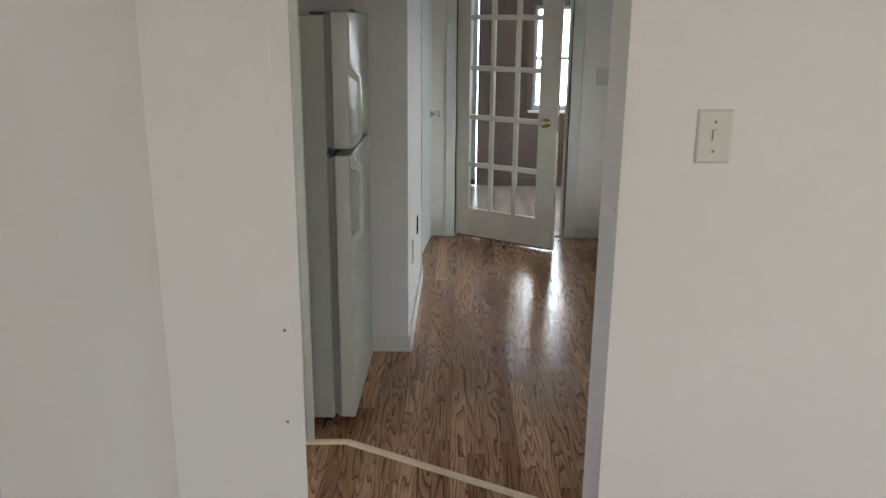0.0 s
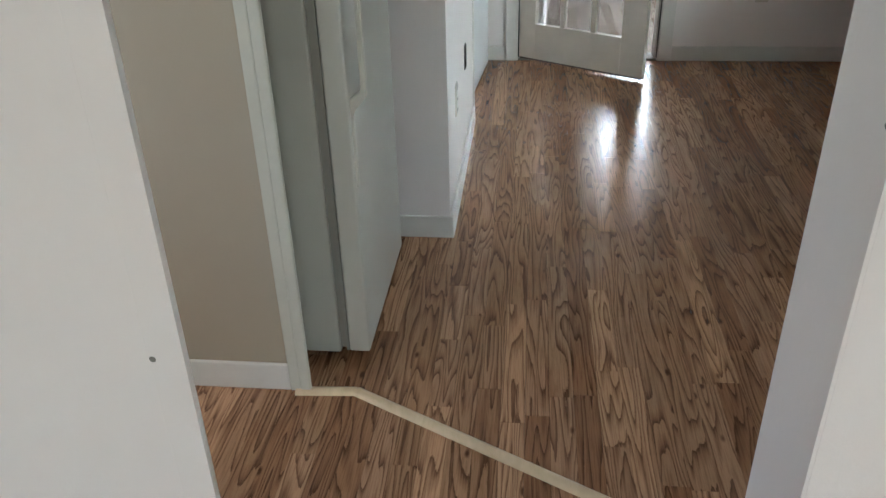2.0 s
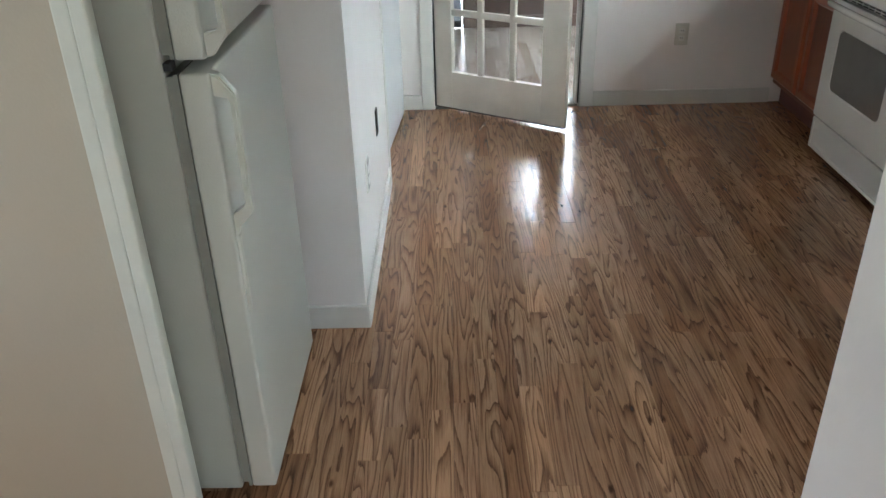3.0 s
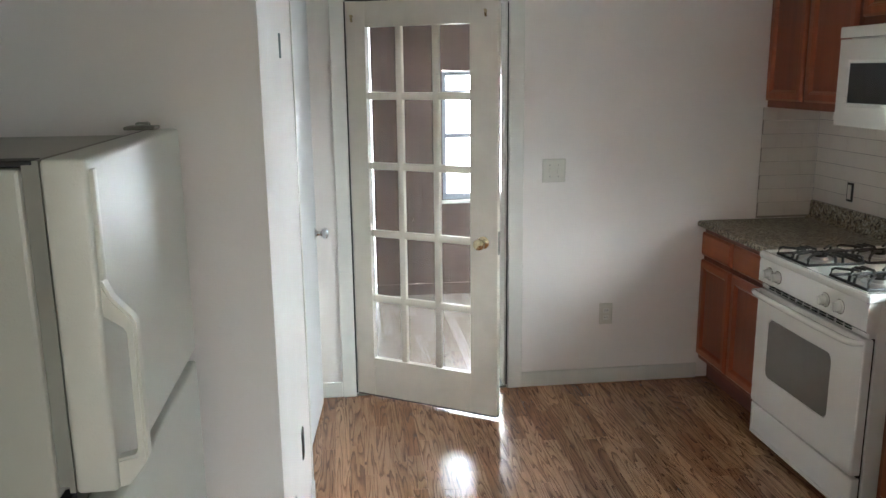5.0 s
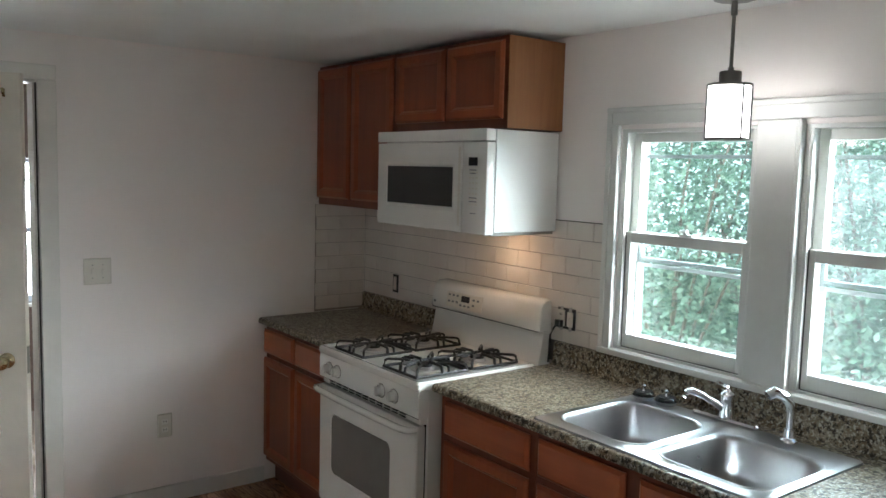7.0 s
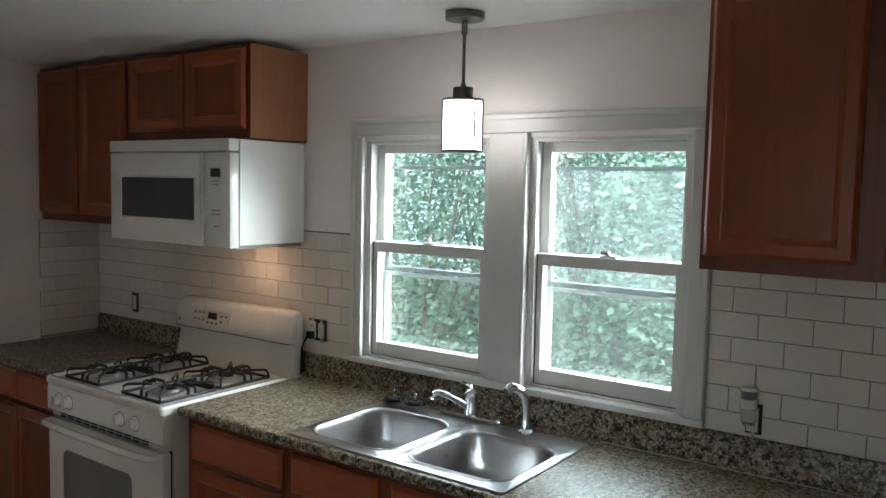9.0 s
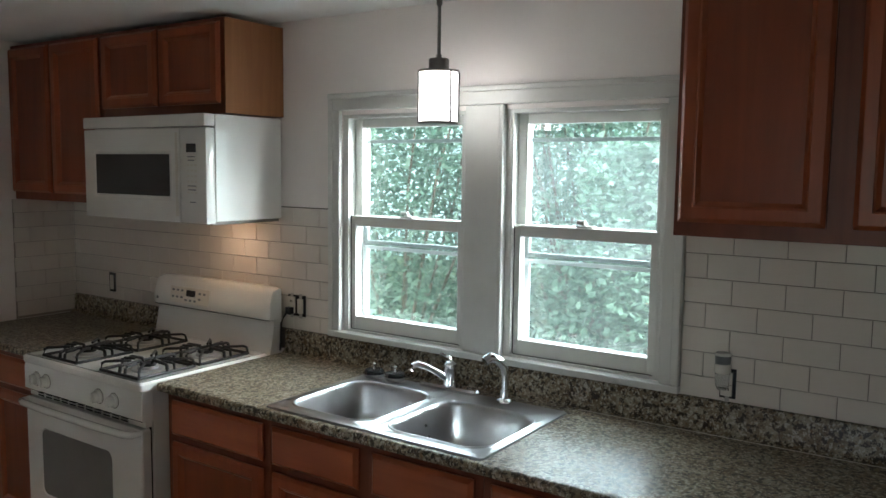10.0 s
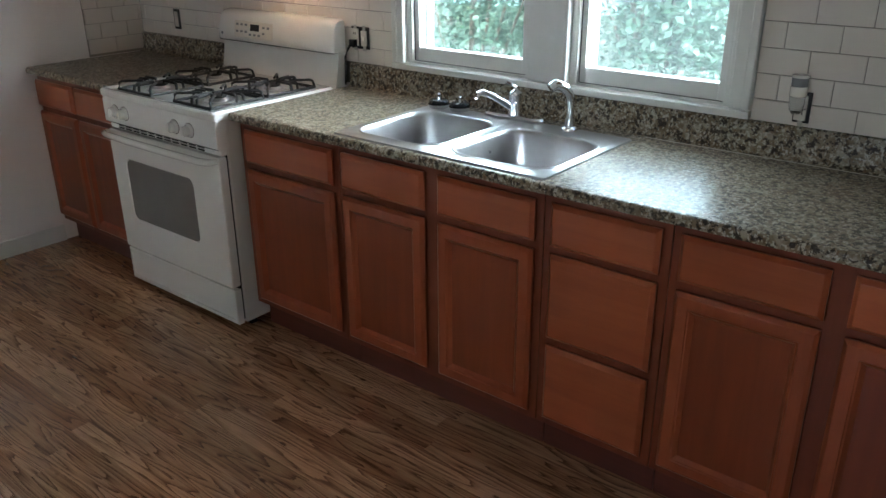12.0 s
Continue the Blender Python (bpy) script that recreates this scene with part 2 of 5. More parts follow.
M_GASKET = mat("grey_gasket", (0.22, 0.21, 0.18), 0.6)
M_BLACK = mat("black_iron", (0.010, 0.010, 0.010), 0.5, bump=0.3, bscale=200)
M_DARKPL = mat("black_plastic", (0.02, 0.02, 0.022), 0.22, bump=0)
M_OVENGL = mat("smoked_oven_glass", (0.20, 0.19, 0.175), 0.08, bump=0)
M_MWGL = mat("microwave_dark_glass", (0.02, 0.021, 0.023), 0.07, bump=0)
M_STEEL = mat("brushed_steel", (0.46, 0.46, 0.465), 0.29, 1.0, var=0.08, scale=12, bump=0.06, bscale=180)
M_CHROME = mat("chrome", (0.75, 0.75, 0.76), 0.08, 1.0, var=0.02, bump=0)
M_DARKNI = mat("dark_brushed_nickel", (0.20, 0.19, 0.175), 0.3, 1.0, var=0.08, bump=0)
M_HANDLE = mat("aged_handle_plastic", (0.56, 0.54, 0.47), 0.38, var=0.03, scale=9, bump=0.15)
M_BRASS = mat("worn_brass", (0.62, 0.52, 0.33), 0.22, 1.0, var=0.15, scale=60, bump=0.1)
M_NICKEL = mat("brushed_nickel", (0.40, 0.38, 0.35), 0.35, 1.0, var=0.05, bump=0)
M_PLATE = mat("ivory_plastic", (0.66, 0.63, 0.56), 0.23, var=0.02, bump=0)
M_PRINT = mat("grey_print", (0.16, 0.17, 0.18), 0.5, bump=0)
M_GLASS = glass_mat("clear_glass")
M_FILM = dusty_glass("lightly_dusty_glass", 0.004)
M_FILM2 = dusty_glass("dusty_lower_glass", 0.014)
M_HAZE = dusty_glass("hazy_dusty_glass", 0.03)
M_SHADE = emit("lit_opal_glass", (1.0, 0.97, 0.93), SHADE)
M_LENS = emit("lit_lamp_lens", (1.0, 0.66, 0.38), 3.0)
M_PANEL = wood("dark_wall_panelling", (0.13, 0.078, 0.058), (0.055, 0.030, 0.021), "z", 0.45)
M_WINPAINT = mat("window_paint", (0.62, 0.62, 0.585), 0.38, var=0.04, scale=10, bump=0.12, bscale=60)
# Grey puts the backlit shade of white door and window frame into colour.
M_BACKLIT = mat("backlit_dark_paint", (0.30, 0.32, 0.36), 0.45, var=0.06, scale=4)
# Black for strips that stand in for shade in door and window gaps.
M_GAP_SHADE = mat("gap_shade_black", (0.025, 0.023, 0.02), 0.8, bump=0)
M_CLEAR = glass_mat("clear_plastic", (0.85, 0.87, 0.88), 0.15)
M_STORM2 = mat("white_storm_sash", (0.50, 0.54, 0.54), 0.4, 0.1, bump=0.05)
M_STORM = mat("aluminium_storm_frame", (0.28, 0.33, 0.32), 0.45, 0.3, bump=0.05)
M_RUBBER = mat("black_rubber", (0.02, 0.02, 0.02), 0.6, bump=0)
M_LEAF = leafy("leaves", (0.04, 0.092, 0.06), (0.17, 0.275, 0.20))
M_SKYCARD = emit("white_sky", (0.90, 0.97, 1.0), SKYCARD)
M_SKYCARD_E = emit("white_sky_east", (0.70, 0.96, 0.93), SKYCARD_E)
M_BARK = mat("bark", (0.09, 0.07, 0.05), 0.9, bump=0.6, bscale=30)
M_GRASS = mat("grass_ground", (0.07, 0.11, 0.04), 0.9, var=0.4, scale=3, bump=0.6, bscale=30)
M_SIDING = mat("pale_siding", (0.55, 0.57, 0.58), 0.6)


# ---- building helpers ----
BASE = {}


def thing(name, x, y, z, label="", category="", group="", kind=""):
    e = new(name)
    e.empty_display_size = 0.1
    e.location = (x, y, z)
    BASE[e.name] = Vector((x, y, z))
    return tagged(e, label, category, group, kind)


def part(name, bm, material, parent=None, label="", smooth=False, fix=True):
    if fix:
        bmesh.ops.recalc_face_normals(bm, faces=bm.faces)
    me = bpy.data.meshes.new(name)
    o = BASE.get(parent.name, Vector()) if parent else Vector()
    if o.length:
        bmesh.ops.translate(bm, vec=-o, verts=bm.verts)
    bm.to_mesh(me)
    bm.free()
    me.materials.append(material)
    if smooth:
        me.shade_smooth()
        me.set_sharp_from_angle(angle=radians(38))
    ob = new(name, me)
    if parent:
        ob.parent = parent
        BASE[ob.name] = o
    if label:
        ob["label"] = label
    return ob


def stuff(ob):
    ob["kind"] = "stuff"
    return ob


def solid(name, bm, material, label="", category="", group="", kind="", smooth=False):
    return tagged(part(name, bm, material, None, "", smooth), label, category, group, kind)


def box(bm, x0, x1, y0, y1, z0, z1, bevel=0.0, seg=2):
    x0, x1, y0, y1, z0, z1 = min(x0, x1), max(x0, x1), min(y0, y1), max(y0, y1), min(z0, z1), max(z0, z1)
    vs = [bm.verts.new(p) for p in ((x0, y0, z0), (x1, y0, z0), (x1, y1, z0), (x0, y1, z0), (x0, y0, z1), (x1, y0, z1), (x1, y1, z1), (x0, y1, z1))]
    fs = [bm.faces.new([vs[i] for i in q]) for q in ((3, 2, 1, 0), (4, 5, 6, 7), (0, 1, 5, 4), (1, 2, 6, 5), (2, 3, 7, 6), (3, 0, 4, 7))]
    if bevel:
        es = {e for f in fs for e in f.edges}
        bmesh.ops.bevel(bm, geom=list(es), offset=bevel, segments=seg, affect="EDGES", profile=0.5)
    return bm


def boxes(*rows, bevel=0.0):
    bm = bmesh.new()
    for r in rows:
        box(bm, *r, bevel=bevel)
    return bm


def tube(bm, pts, r, n=8, closed=False):
    pts = [Vector(p) for p in pts]
    rings = []
    for i, p in enumerate(pts):
        a = pts[i - 1] if i or closed else p
        c = pts[(i + 1) % len(pts)] if i < len(pts) - 1 or closed else p
        d = (c - a).normalized()
        up = Vector((0, 0, 1)) if abs(d.z) < 0.9 else Vector((1, 0, 0))
        u = d.cross(up).normalized()
        v = u.cross(d)
        rr = r[i] if isinstance(r, (list, tuple)) else r
        rings.append([bm.verts.new(p + rr * (math.cos(k * math.tau / n) * u + math.sin(k * math.tau / n) * v)) for k in range(n)])
    pairs = list(zip(rings, rings[1:])) + ([(rings[-1], rings[0])] if closed else [])
    for a, b in pairs:
        for k in range(n):
            bm.faces.new((a[k], a[(k + 1) % n], b[(k + 1) % n], b[k]))
    if not closed:
        bm.faces.new(rings[0][::-1])
        bm.faces.new(rings[-1])
    return bm


def lathe(bm, prof, m=Matrix(), n=24):
    """prof: (radius, height) pairs turned about the local z axis of m."""
    rings = []
    for r, z in prof:
        rings.append([bm.verts.new(m @ Vector((r * math.cos(k * math.tau / n), r * math.sin(k * math.tau / n), z))) for k in range(n)])
    for a, b in zip(rings, rings[1:]):
        for k in range(n):
            bm.faces.new((a[k], a[(k + 1) % n], b[(k + 1) % n], b[k]))
    if prof[0][0] > 0.0005:
        bm.faces.new(rings[0][::-1])
    if prof[-1][0] > 0.0005:
        bm.faces.new(rings[-1])
    return bm


def extrude_y(bm, prof, y0, y1):
    """A closed profile of (x, z) carried from y0 to y1."""
    a = [bm.verts.new((x, y0, z)) for x, z in prof]
    b = [bm.verts.new((x, y1, z)) for x, z in prof]
    n = len(prof)
    for k in range(n):
        bm.faces.new((a[k], a[(k + 1) % n], b[(k + 1) % n], b[k]))
    bm.faces.new(a[::-1])
    bm.faces.new(b)
    return bm


def slab(bm, u0, u1, v0, v1, prof, f):
    """Nested rectangles: (inset, depth) pairs, the last one filled, laid into the world by f(u, v, depth)."""
    u0, u1, v0, v1 = min(u0, u1), max(u0, u1), min(v0, v1), max(v0, v1)
    loops = []
    for i, d in prof:
        loops.append([bm.verts.new(f(u, v, d)) for u, v in ((u0 + i, v0 + i), (u1 - i, v0 + i), (u1 - i, v1 - i), (u0 + i, v1 - i))])
    for a, b in zip(loops, loops[1:]):
        for k in range(4):
            bm.faces.new((a[k], a[(k + 1) % 4], b[(k + 1) % 4], b[k]))
    bm.faces.new(loops[0][::-1])
    bm.faces.new(loops[-1])
    return bm


def rr_loop(x0, x1, y0, y1, r, n=6):
    pts = []
    for cx, cy, a0 in ((x1 - r, y1 - r, 0), (x0 + r, y1 - r, 90), (x0 + r, y0 + r, 180), (x1 - r, y0 + r, 270)):
        for k in range(n + 1):
            a = radians(a0 + 90 * k / n)
            pts.append((cx + r * math.cos(a), cy + r * math.sin(a)))
    return pts


def loft(bm, loops, cap0=True, cap1=True):
    rs = [[bm.verts.new(p) for p in lp] for lp in loops]
    n = len(rs[0])
    for a, b in zip(rs, rs[1:]):
        for k in range(n):
            bm.faces.new((a[k], a[(k + 1) % n], b[(k + 1) % n], b[k]))
    if cap0:
        bm.faces.new(rs[0][::-1])
    if cap1:
        bm.faces.new(rs[-1])
    return bm


def east(xf):
    """Laying onto the east wall's furniture: u along y, v up, depth towards the room from xf."""
    return lambda u, v, d: Vector((xf - d, u, v))


# ---- the shell ----
CEIL = 2.245


def wall(name, rows, material, label):
    return solid(name, boxes(*rows), material, label, "wall", kind="structure")


T = 0.12
# kitchen east wall with the double window (opening y -3.145..-1.85, z 1.015..1.865)
wall("wall_east", [(0, 0.14, -1.85, 0.12, 0, CEIL), (0, 0.14, -3.965, -3.145, 0, CEIL), (0, 0.14, -3.145, -1.85, 0, 1.015), (0, 0.14, -3.145, -1.85, 1.865, CEIL)], M_WALL,
     "off-white painted kitchen wall above tiles")
# north wall, doorway x -2.51..-1.70, z 0..2.035
wall("wall_north", [(-3.9, -2.51, 0, T, 0, CEIL), (-1.70, 0, 0, T, 0, CEIL), (-2.51, -1.70, 0, T, 2.04, CEIL)], M_WALL, "off-white painted wall round the glazed door")
# closet wall on the west, doorway y -.95..-.10
wall("wall_west", [(-2.81, -2.71, -2.225, -0.96, 0, CEIL), (-2.81, -2.71, -0.12, 0, 0, CEIL), (-2.81, -2.71, -0.96, -0.12, 2.04, CEIL), (-3.9, -2.81, -2.225, -2.125, 0, CEIL)], M_WALL,
     "white painted closet wall beside the refrigerator")
wall("wall_closet_back", [(-3.9, -3.8, -2.125, 0, 0, CEIL)], M_WALL, "plain closet back wall")
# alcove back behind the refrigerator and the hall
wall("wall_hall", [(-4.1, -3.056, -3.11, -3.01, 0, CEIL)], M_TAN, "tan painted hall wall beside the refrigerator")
wall("wall_alcove_back", [(-3.9, -3.8, -3.01, -2.225, 0, CEIL)], M_WALL, "plain wall behind the refrigerator")
# the unseen window opening here is made up for the hall fill lamp
wall("wall_hall_end", [(-4.2, -4.1, -3.98, -3.9, 0, CEIL), (-4.2, -4.1, -3.18, -3.01, 0, CEIL), (-4.2, -4.1, -3.9, -3.18, 0, 0.84), (-4.2, -4.1, -3.9, -3.18, 2.06, CEIL)], M_TAN, "plain hall end wall with a made-up window opening")
# south wall with the opening to the living room, x -2.845..-2.11
wall("wall_south", [(-4.2, -2.892, -4.055, -3.98, 0, CEIL), (-2.105, 0.14, -4.080, -3.965, 0, CEIL), (-2.892, -2.105, -4.080, -3.965, 2.06, CEIL)], M_WALL,
     "off-white painted wall with a cased opening")
# the slightly skewed reveals of the opening
bm = loft(bmesh.new(), [[(-2.1052, -4.080, z), (-2.110, -4.080, z), (-2.130, -3.966, z), (-2.1052, -3.966, z)] for z in (0, 2.0595)])
loft(bm, [[(-2.8918, -4.055, z), (-2.847, -4.055, z), (-2.880, -3.9805, z), (-2.8918, -3.9805, z)] for z in (0, 2.0595)])
solid("wall_reveal", bm, M_WALL, "off-white painted reveals of the opening between living room and kitchen", "wall", kind="structure")
# living room
wall("wall_living_west", [(-3.3, -3.18, -4.80, -4.055, 0, CEIL), (-3.3, -3.18, -9.0, -5.62, 0, CEIL), (-3.3, -3.18, -5.62, -4.80, 2.04, CEIL)], M_WALL, "off-white painted living room wall with a doorway")
# unseen walls, their window openings made up for the added daylight
wall("wall_living_east", [(0.4, 0.52, -7.2, -4.055, 0, CEIL), (0.4, 0.52, -9.0, -8.4, 0, CEIL), (0.4, 0.52, -8.4, -7.2, 0, 0.9), (0.4, 0.52, -8.4, -7.2, 1.6, CEIL)], M_WALL, "plain living room wall")
wall("wall_living_south", [(-3.3, -2.3, -9.12, -9.0, 0, CEIL), (-0.5, 0.52, -9.12, -9.0, 0, CEIL), (-2.3, -0.5, -9.12, -9.0, 0, 0.85), (-2.3, -0.5, -9.12, -9.0, 2.15, CEIL)], M_WALL, "plain living room wall")
wall("wall_living_north", [(0.14, 0.52, -4.080, -3.965, 0, CEIL)], M_WALL, "plain living room wall")
wall("wall_side_room", [(-4.4, -4.3, -5.8, -4.6, 0, CEIL), (-4.3, -3.3, -4.7, -4.6, 0, CEIL), (-4.3, -3.3, -5.8, -5.7, 0, CEIL)], M_WALL, "plain side room wall")
# back room
wall("wall_back_west", [(-3.4, -3.28, 0.12, 1.97, 0, CEIL)], M_PANEL, "dark panelled back room wall")
# unseen side wall with a made-up window opening
wall("wall_back_east", [(0.4, 0.52, 0.12, 0.2, 0, CEIL), (0.4, 0.52, 1.8, 1.97, 0, CEIL), (0.4, 0.52, 0.2, 1.8, 0, 0.85), (0.4, 0.52, 0.2, 1.8, 1.95, CEIL)], M_PANEL, "dark panelled back room wall")
wall("wall_back_north", [(-3.4, -3.02, 1.97, 2.07, 0, CEIL), (-2.32, -1.80, 1.97, 2.07, 0, CEIL), (-3.02, -2.32, 1.97, 2.07, 2.02, CEIL), (-0.95, 0.52, 1.97, 2.07, 0, CEIL),
     (-1.80, -0.95, 1.97, 2.07, 0, 0.74), (-1.80, -0.95, 1.97, 2.07, 1.70, CEIL)], M_PANEL, "dark brown panelled back room wall with a bright window")
solid("ceiling", boxes((-4.4, 0.52, -9.12, 2.07, CEIL, CEIL + 0.12)), M_CEIL, "flat off-white painted ceiling", "ceiling", kind="structure")
solid("floor", boxes((-4.4, 0.52, -9.12, 2.07, -0.15, -0.012)), M_UNDER, "floor base under the laminate boards", "floor", kind="structure")
solid("ground", boxes((-300, 300, -300, 300, -0.62, -0.5)), M_GRASS, "grassy ground outside the house", "ground", kind="structure")


# trim
def trim(name, rows, label, material=None, bevel=0.004):
    return solid(name, boxes(*rows, bevel=bevel), material or M_TRIM, label, "trim", kind="structure")


BB = 0.085
for rows in ([(-1.617, -0.62, -0.014, -0.001, 0, BB)], [(-2.708, -2.585, -0.014, -0.001, 0, BB)],
             [(-2.709, -2.696, -2.225, -1.06, 0, BB)], [(-3.05, -2.697, -2.239, -2.226, 0, BB)],
             [(-4.1, -3.066, -3.124, -3.111, 0, BB)], [(-4.1, -2.892, -3.979, -3.966, 0, BB)],
             [(-2.10, -0.62, -3.9645, -3.952, 0, BB)], [(-2.110, 0.3, -4.094, -4.081, 0, BB)],
             [(-3.179, -2.848, -4.069, -4.056, 0, BB)], [(-3.179, -3.166, -4.73, -4.07, 0, BB)]):
    trim("baseboard", rows, "cream painted baseboard along the wall")
for x0, x1 in ((-2.32, -1.80), (-1.80, 0.4)):
    trim("baseboard", [(x0, x1, 1.952, 1.969, 0, 0.09)], "brown baseboard along the panelled wall", M_PANEL)
# glazed door casing and jambs
trim("door_casing", [(-2.585, -2.513, -0.018, -0.001, 0, 2.04), (-1.695, -1.617, -0.018, -0.001, 0, 2.04), (-2.585, -1.617, -0.019, -0.001, 2.0405, 2.105)], "cream painted casing round the glazed door")
trim("door_jamb", [(-2.512, -2.498, 0.0, T, 0, 2.025), (-1.712, -1.698, 0.0, T, 0, 2.025), (-2.512, -1.698, 0.0, T, 2.026, 2.04)], "cream painted door jamb with worn strike")
# Black strips put in for the dark gap round the door.
trim("door_gap_shade", [(-2.5122, -2.5045, -0.010, -0.0012, 0.02, 2.025), (-2.5045, -2.24, -0.010, -0.0012, 2.0265, 2.036), (-1.703, -1.6975, -0.012, -0.0012, 0.02, 2.025)], "black strips put in for the shade in the glazed door's gap", M_GAP_SHADE, 0.001)
trim("door_casing", [(-2.7095, -2.705, -1.035, -0.965, 0, 2.1), (-2.7095, -2.705, -0.115, -0.03, 0, 2.1), (-2.7095, -2.704, -0.965, -0.115, 2.045, 2.1)], "white painted casing round the closet door")
trim("wall_end_trim", [(-3.066, -3.036, -3.126, -3.112, 0, CEIL - 0.002), (-3.0355, -3.008, -3.129, -3.112, 0, CEIL - 0.002), (-3.0555, -3.043, -3.1115, -3.012, 0, CEIL - 0.002)], "cream painted two-piece trim on the wall end beside the refrigerator", M_TRIM2)
trim("door_casing", [(-3.179, -3.16, -4.87, -4.80, 0, 2.04), (-3.179, -3.16, -5.69, -5.62, 0, 2.04), (-3.179, -3.159, -5.69, -4.80, 2.041, 2.11)], "white painted casing of the side doorway")
trim("threshold", [(-1.70, -2.51, -0.005, 0.13, -0.002, 0.012)], "dark metal threshold under the glazed door", M_GASKET, 0.003)

# transition strips on the floor
def strip(name, pts, w, h):
    bm = bmesh.new()
    for (x0, y0), (x1, y1) in zip(pts, pts[1:]):
        d = Vector((x1 - x0, y1 - y0, 0)).normalized()
        nrm = Vector((-d.y, d.x, 0))
        prof = [(-0.5, 0.0), (-0.42, 0.55), (-0.25, 0.9), (0, 1.0), (0.25, 0.9), (0.42, 0.55), (0.5, 0.0)]
        loft(bm, [[Vector((x, y, 0.0005)) + nrm * (a * w) + Vector((0, 0, b * h)) for a, b in prof] for x, y in ((x0, y0), (x1, y1))])
    return solid(name, bm, M_STRIP, "pale unfinished wood transition strip across the laminate floor", "floor trim", kind="structure", smooth=True)


strip("transition_strip", [(-3.05, -3.128), (-2.885, -3.118)], 0.036, 0.009)
strip("transition_strip", [(-2.885, -3.118), (-2.118, -3.53)], 0.036, 0.0095)
strip("transition_strip", [(-2.118, -3.53), (-2.105, -3.95)], 0.038, 0.010)
strip("transition_strip", [(-2.83, -3.945), (-2.125, -3.945)], 0.04, 0.008)

# ---- kitchen cabinets ----
DOOR = [(0.012, 0.0), (0.012, 0.006), (0, 0.006), (0, 0.013), (0.002, 0.015), (0.010, 0.0225), (0.013, 0.023), (0.039, 0.023), (0.0415, 0.0205), (0.045, 0.0198), (0.049, 0.0155), (0.0555, 0.0085), (0.057, 0.0065)]
PANEL = [(0.0, 0.001), (0.0, 0.0065), (0.004, 0.0072)]
FRONT = [(0.012, 0.0), (0.012, 0.006), (0, 0.006), (0, 0.013), (0.002, 0.014), (0.011, 0.0225), (0.013, 0.023)]


def cab_front(kind, c, y0, y1, z0, z1, xf):
    d = part(kind, slab(bmesh.new(), y0, y1, z0, z1, DOOR if kind == "door" else FRONT, east(xf)), M_CAB if kind == "door" else M_CABH, c)
    if kind == "door":
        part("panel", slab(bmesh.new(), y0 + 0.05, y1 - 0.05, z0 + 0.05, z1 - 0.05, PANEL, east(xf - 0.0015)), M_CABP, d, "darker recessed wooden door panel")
    return d


def base_cabinet(y0, y1, drawers, doors, label):
    c = tagged(thing("base_cabinet", -0.3, (y0 + y1) / 2, 0), label, "kitchen cabinet", "base cabinets along the counter")
    if -2.5 < (y0 + y1) / 2 < -2.4:
        part("body", boxes((-0.608, -0.59, y0, y1, 0.115, 0.862), (-0.5898, -0.01, y0, y1, 0.115, 0.70)), M_CAB_SHADED, c)
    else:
        part("body", boxes((-0.608, -0.01, y0, y1, 0.115, 0.862), bevel=0.0015), M_CAB_SHADED, c)
    part("toe_kick", boxes((-0.555, -0.545, y0 + 0.001, y1 - 0.001, 0.0, 0.114)), M_TOE_SHADED, c, "reddish-brown recessed toe board, darkened for the shade under the cabinet")
    for a, b, z0, z1 in drawers:
        cab_front("drawer_front", c, a, b, z0, z1, -0.609)
    for a, b in doors:
        cab_front("door", c, a, b, 0.145, 0.682, -0.609)
    return c


DZ = (0.707, 0.833)
base_cabinet(-0.766, -0.004, [(-0.348, -0.012, *DZ), (-0.742, -0.37, *DZ)], [(-0.348, -0.012), (-0.742, -0.37)],
             "reddish-brown wooden two-door base cabinet between the wall and the stove")
base_cabinet(-2.074, -1.556, [(-2.053, -1.595, *DZ)], [(-2.053, -1.595)], "reddish-brown wooden base cabinet with one wide door, beside the stove")
base_cabinet(-2.884, -2.076, [(-2.457, -2.097, *DZ), (-2.861, -2.51, *DZ)], [(-2.457, -2.097), (-2.861, -2.51)],
             "reddish-brown wooden base cabinet with two doors under the sink")
base_cabinet(-3.259, -2.886, [(-3.235, -2.914, *DZ), (-3.235, -2.914, 0.420, 0.684), (-3.235, -2.914, 0.145, 0.395)], [],
             "reddish-brown wooden base cabinet with three drawers")
base_cabinet(-3.962, -3.261, [(-3.635, -3.286, *DZ), (-3.94, -3.685, *DZ)], [(-3.635, -3.286), (-3.94, -3.685)],
             "reddish-brown wooden two-door base cabinet at the end of the counter")


def wall_cabinet(y0, y1, z0, z1, doors, label):
    c = tagged(thing("wall_cabinet", -0.15, (y0 + y1) / 2, z0), label, "kitchen cabinet", "wall cabinets")
    part("body", boxes((-0.305, -0.011 if z0 < 1.6 else -0.002, y0, y1, z0, z1), bevel=0.0015), M_CAB_SHADED, c)
    if y0 < -1.5 and z0 > 1.6:
        part("end_panel", boxes((-0.3045, -0.003, y0 - 0.004, y0 - 0.0002, z0 + 0.001, z1 - 0.001)), M_VENEER, c, "lighter brown veneered end panel")
    for a, b in doors:
        cab_front("door", c, a, b, z0 + 0.037, z1 - 0.018, -0.306)
    return c


wall_cabinet(-0.757, -0.002, 1.49, 2.222, [(-0.345, -0.012), (-0.735, -0.371)], "reddish-brown wooden wall cabinet with two tall doors in the corner")
